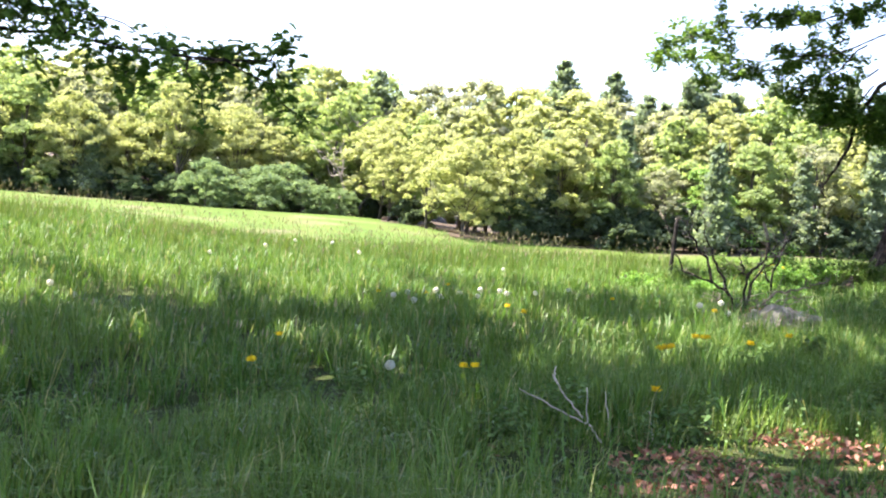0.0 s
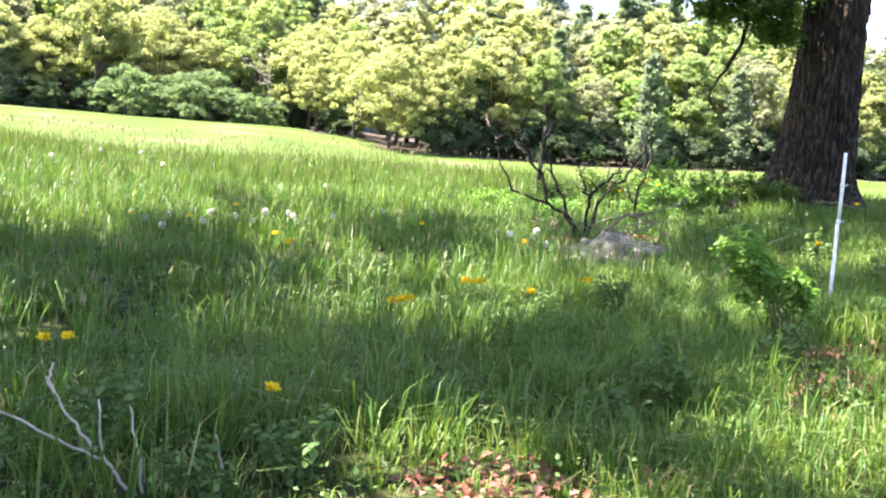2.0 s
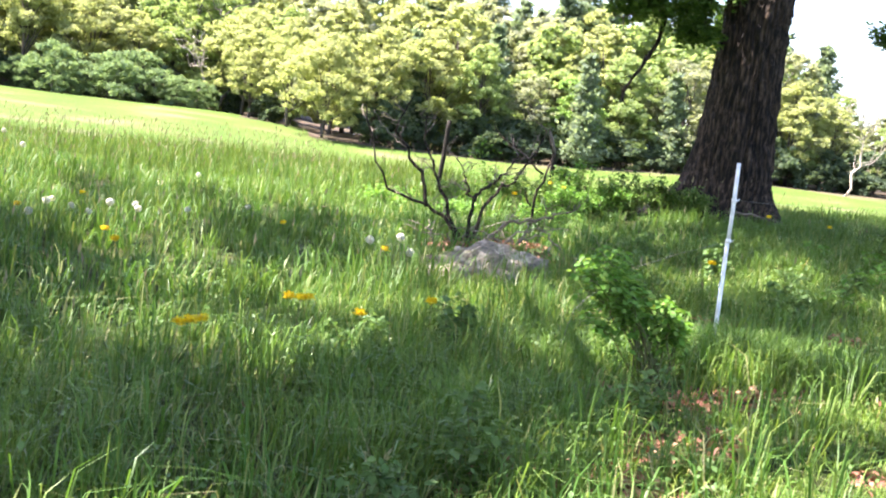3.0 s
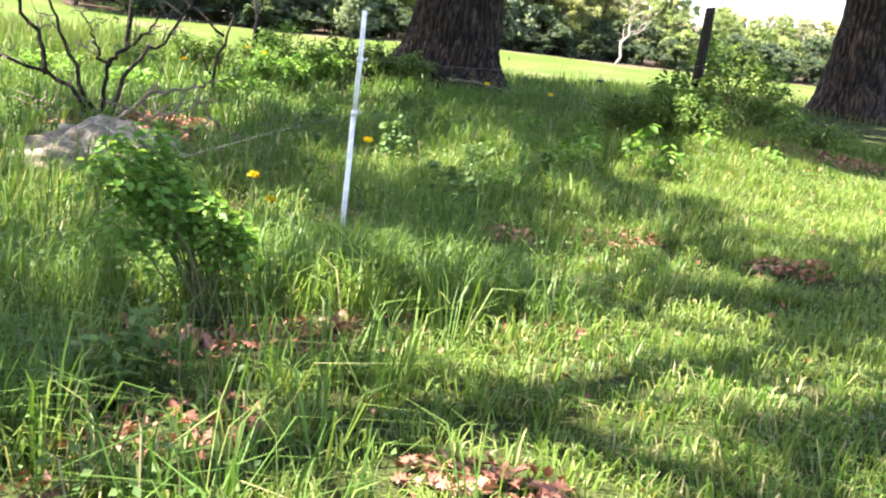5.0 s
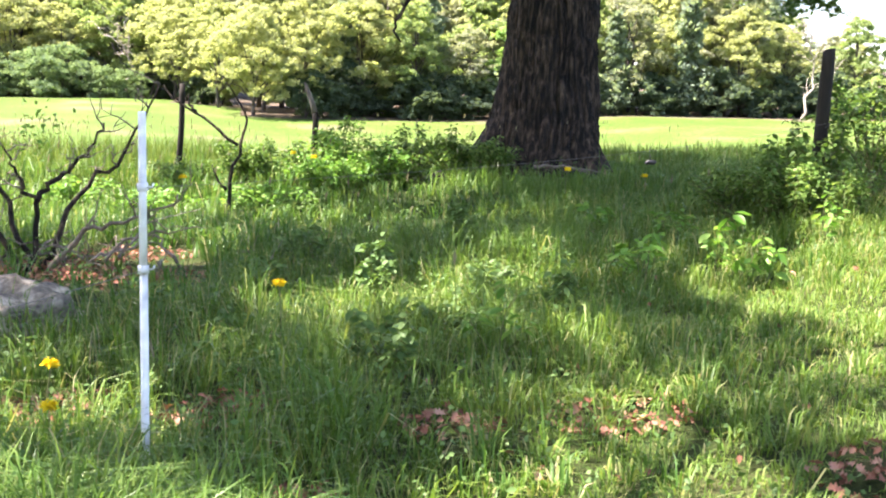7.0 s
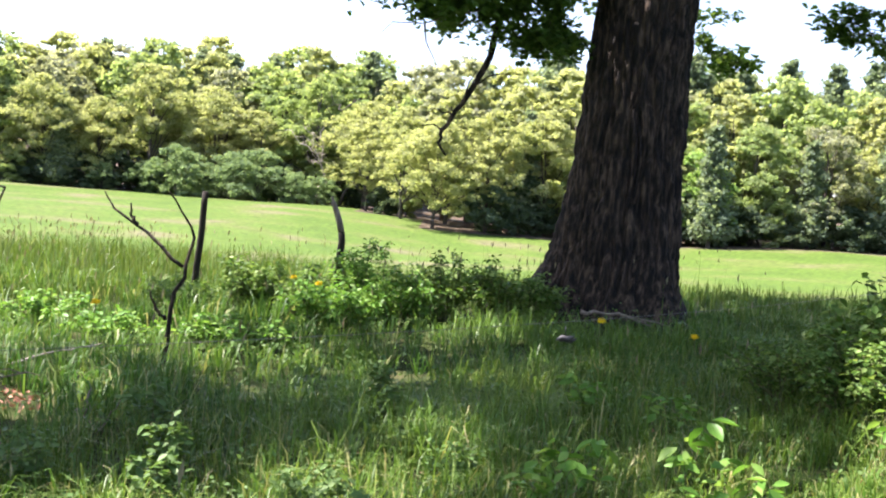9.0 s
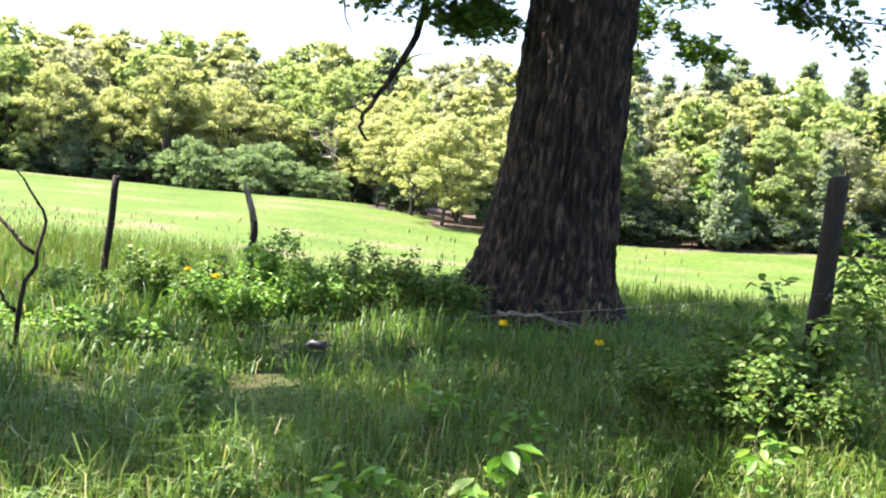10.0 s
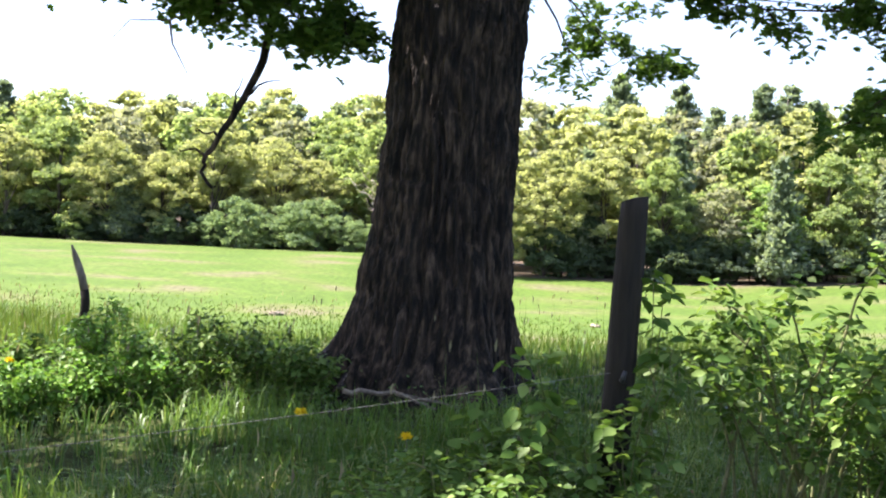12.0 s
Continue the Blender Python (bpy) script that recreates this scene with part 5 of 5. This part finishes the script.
def grass():
    rng = np.random.default_rng(21)
    near = lambda x, y: (past_path(x, y) > -0.8) & (past_path(x, y) < 8.5)
    # short turf and medium grass along the way
    x, y = scatter(rng, 84000, -7, 12, -4, 18, lambda x, y: near(x, y) * (1 - 0.7 * bare_zone(x, y)) * (0.45 + 0.55 * short_zone(x, y)))
    s = np.maximum(short_zone(x, y), 1 - sstep(0.9, 1.9, np.hypot((x + 1.9) * 0.75, y - 1.7)))
    x, y, az, tall = tufts(x, y, rng, 9, 0.06)
    s = np.repeat(s, 9)
    h = tall * (0.05 + 0.08 * rng.random(len(x))) * s + tall * (0.12 + 0.2 * rng.random(len(x))) * (1 - s)
    h *= 0.45 + 1.1 * vnoise(x, y, 0.35, 7)
    b = Build()
    blades(b, x, y, h, rng.uniform(0.0045, 0.010, len(x)), rng, 1.25, az)
    tagged(part("grass", b, MAT_GRASS), "short green grass with dry blades among it", "grass", kind="stuff")
    # tall tussocks
    x, y = scatter(rng, 50000, -12, 14, 0, 23, lambda x, y: (past_path(x, y) > 1.5) * (1 - short_zone(x, y)) * (1 - 0.95 * bare_zone(x, y)) * (1 - 0.9 * (np.hypot(x - 1.3, (y - 9.7) * 0.9) < 0.75)) * (0.28 + 0.72 * sstep(0.3, 0.62, vnoise(x, y, 0.45, 9))) * (1 - 0.85 * (1 - sstep(0.9, 1.9, np.hypot((x + 1.9) * 0.75, y - 1.7)))) * np.where(past_path(x, y) > 9, 0.55, 0.8))
    x, y, az, tall = tufts(x, y, rng, 9, 0.06)
    h = tall * (0.24 + 0.22 * rng.random(len(x))) * (0.55 + 0.75 * vnoise(x, y, 1.1, 12))
    h *= np.where(np.hypot(x - 6.6, y - 17.8) < 2.0, 0.6, 1) * np.where((x > 3.2), 0.62, 1)
    b = Build()
    blades(b, x, y, h, rng.uniform(0.0055, 0.012, len(x)) * np.where(past_path(x, y) > 9, 1.5, 1), rng, 1.0, az)
    tagged(part("tall_grass", b, MAT_TALL), "tall dark green uncut grass in tussocks", "grass", kind="stuff")
    # long arching blades in clumps
    px, py = [], []
    for cx, cy, r, m in LONG_CLUMPS:
        a, q = rng.uniform(0, 6.28, m), r * np.sqrt(rng.random(m))
        px.append(cx + q * np.cos(a))
        py.append(cy + q * np.sin(a))
    x, y = np.concatenate(px), np.concatenate(py)
    b = Build()
    blades(b, x, y, rng.uniform(0.2, 0.44, len(x)), rng.uniform(0.006, 0.011, len(x)), rng, 1.1)
    tagged(part("long_grass", b, MAT_LONG), "long arching blue-green grass blades in clumps", "grass", kind="stuff")
    # the crest, grass in seed against the meadow
    x, y = scatter(rng, 60000, -22, 22, 17, 33, lambda x, y: sstep(17, 19, y) * (1 - sstep(27, 33, y)) * np.where(x > 3, 0.4, 1))
    h = (0.3 + 0.35 * rng.random(len(x))) * (0.6 + 0.6 * vnoise(x, y, 2.5, 4)) * np.where(x > 2.5, 0.6, 1)
    b = Build()
    blades(b, x, y, h, rng.uniform(0.009, 0.018, len(x)), rng, 0.4)
    tagged(part("meadow_grass", b, MAT_MEADOW), "sunlit yellow-green meadow grass along the bank", "grass", kind="stuff")
    x, y = scatter(rng, 60000, -45, 45, 28, 75, lambda x, y: 1 - sstep(40, 75, y))
    b = Build()
    blades(b, x, y, rng.uniform(0.08, 0.2, len(x)), rng.uniform(0.03, 0.06, len(x)), rng, 0.6)
    tagged(part("meadow_tufts", b, MAT_MEADOW), "low tufts of bright green meadow grass", "grass", kind="stuff")
    # seed stalks
    x, y = scatter(rng, 6500, -16, 9, 4, 27, lambda x, y: (past_path(x, y) > 5) * np.where(y > 14, 1, 0.3) * np.where(x > 0, 0.15, 1))
    b, hb = Build(), Build()
    hh = rng.uniform(0.5, 0.85, len(x)) * np.where(y < 14, 0.8, 1)
    blades(b, x, y, hh, np.full(len(x), 0.006), rng, 0.16)
    n = len(x)
    base = np.stack([x + rng.normal(0, 0.03, n), y + rng.normal(0, 0.03, n), ground(x, y) + hh * 0.97], 1)
    leaves(hb, base, unit(rng, n) * (1, 1, 0.1), rng.uniform(0.06, 0.11, n), rng, along=np.tile([0.1, 0.05, 1.0], (n, 1)), width=0.22)
    tagged(part("grass_stalks", b, MAT_TALL), "thin upright stalks of grass in seed", "grass", kind="stuff")
    tagged(part("grass_seed_heads", hb, MAT_HEADS), "small brownish seed heads on grass stalks", "grass", kind="stuff")
    # the bank behind the trodden line
    x, y = scatter(rng, 150000, -14, 18, -14, 18, lambda x, y: (past_path(x, y) < -0.7) * (0.35 + 0.65 * vnoise(x, y, 0.6, 15)))
    b = Build()
    blades(b, x, y, rng.uniform(0.07, 0.2, len(x)) * (0.6 + 0.8 * vnoise(x, y, 0.9, 17)), rng.uniform(0.014, 0.026, len(x)), rng, 0.9)
    tagged(part("bank_grass", b, MAT_GRASS), "rough green grass on the bank behind the path", "grass", kind="stuff")
    # broad-leaved weeds low among the grass
    x, y = scatter(rng, 110000, -8, 12, -2, 19, lambda x, y: (past_path(x, y) > 0.2) * (past_path(x, y) < 12) * (0.12 + 0.88 * sstep(0.42, 0.7, vnoise(x, y, 0.5, 31))))
    n = len(x)
    z = ground(x, y) + rng.uniform(0.02, 0.2, n) * (1.25 - short_zone(x, y))
    b = Build()
    leaves(b, np.stack([x, y, z], 1), unit(rng, n) * 0.9 + np.array([0, 0, 1.0]), rng.uniform(0.018, 0.042, n), rng, width=0.7)
    tagged(part("weeds", b, MAT_WEED), "small broad-leaved weeds low among the grass", "weeds", kind="stuff")
    # dead leaves
    px, py = [], []
    for cx, cy, r in LITTER:
        m = int(600 * r * r + 40)
        a, q = rng.uniform(0, 6.28, m), r * np.sqrt(rng.random(m)) * 0.95
        px.append(cx + q * np.cos(a))
        py.append(cy + q * np.sin(a) * 0.8)
    xs, ys = scatter(rng, 900, -5, 10, 2, 15, lambda x, y: (past_path(x, y) > 0.5) & (past_path(x, y) < 7))
    x, y = np.concatenate(px + [xs]), np.concatenate(py + [ys])
    n = len(x)
    b = Build()
    lobed_leaves(b, np.stack([x, y, ground(x, y) + rng.uniform(0.01, 0.06, n)], 1), unit(rng, n) * 0.9 + np.array([0, 0, 1.0]), rng.uniform(0.04, 0.075, n), rng)
    tagged(part("dead_leaves", b, MAT_LITTER), "reddish-brown dead oak leaves lying in patches", "leaf litter", kind="stuff")


grass()
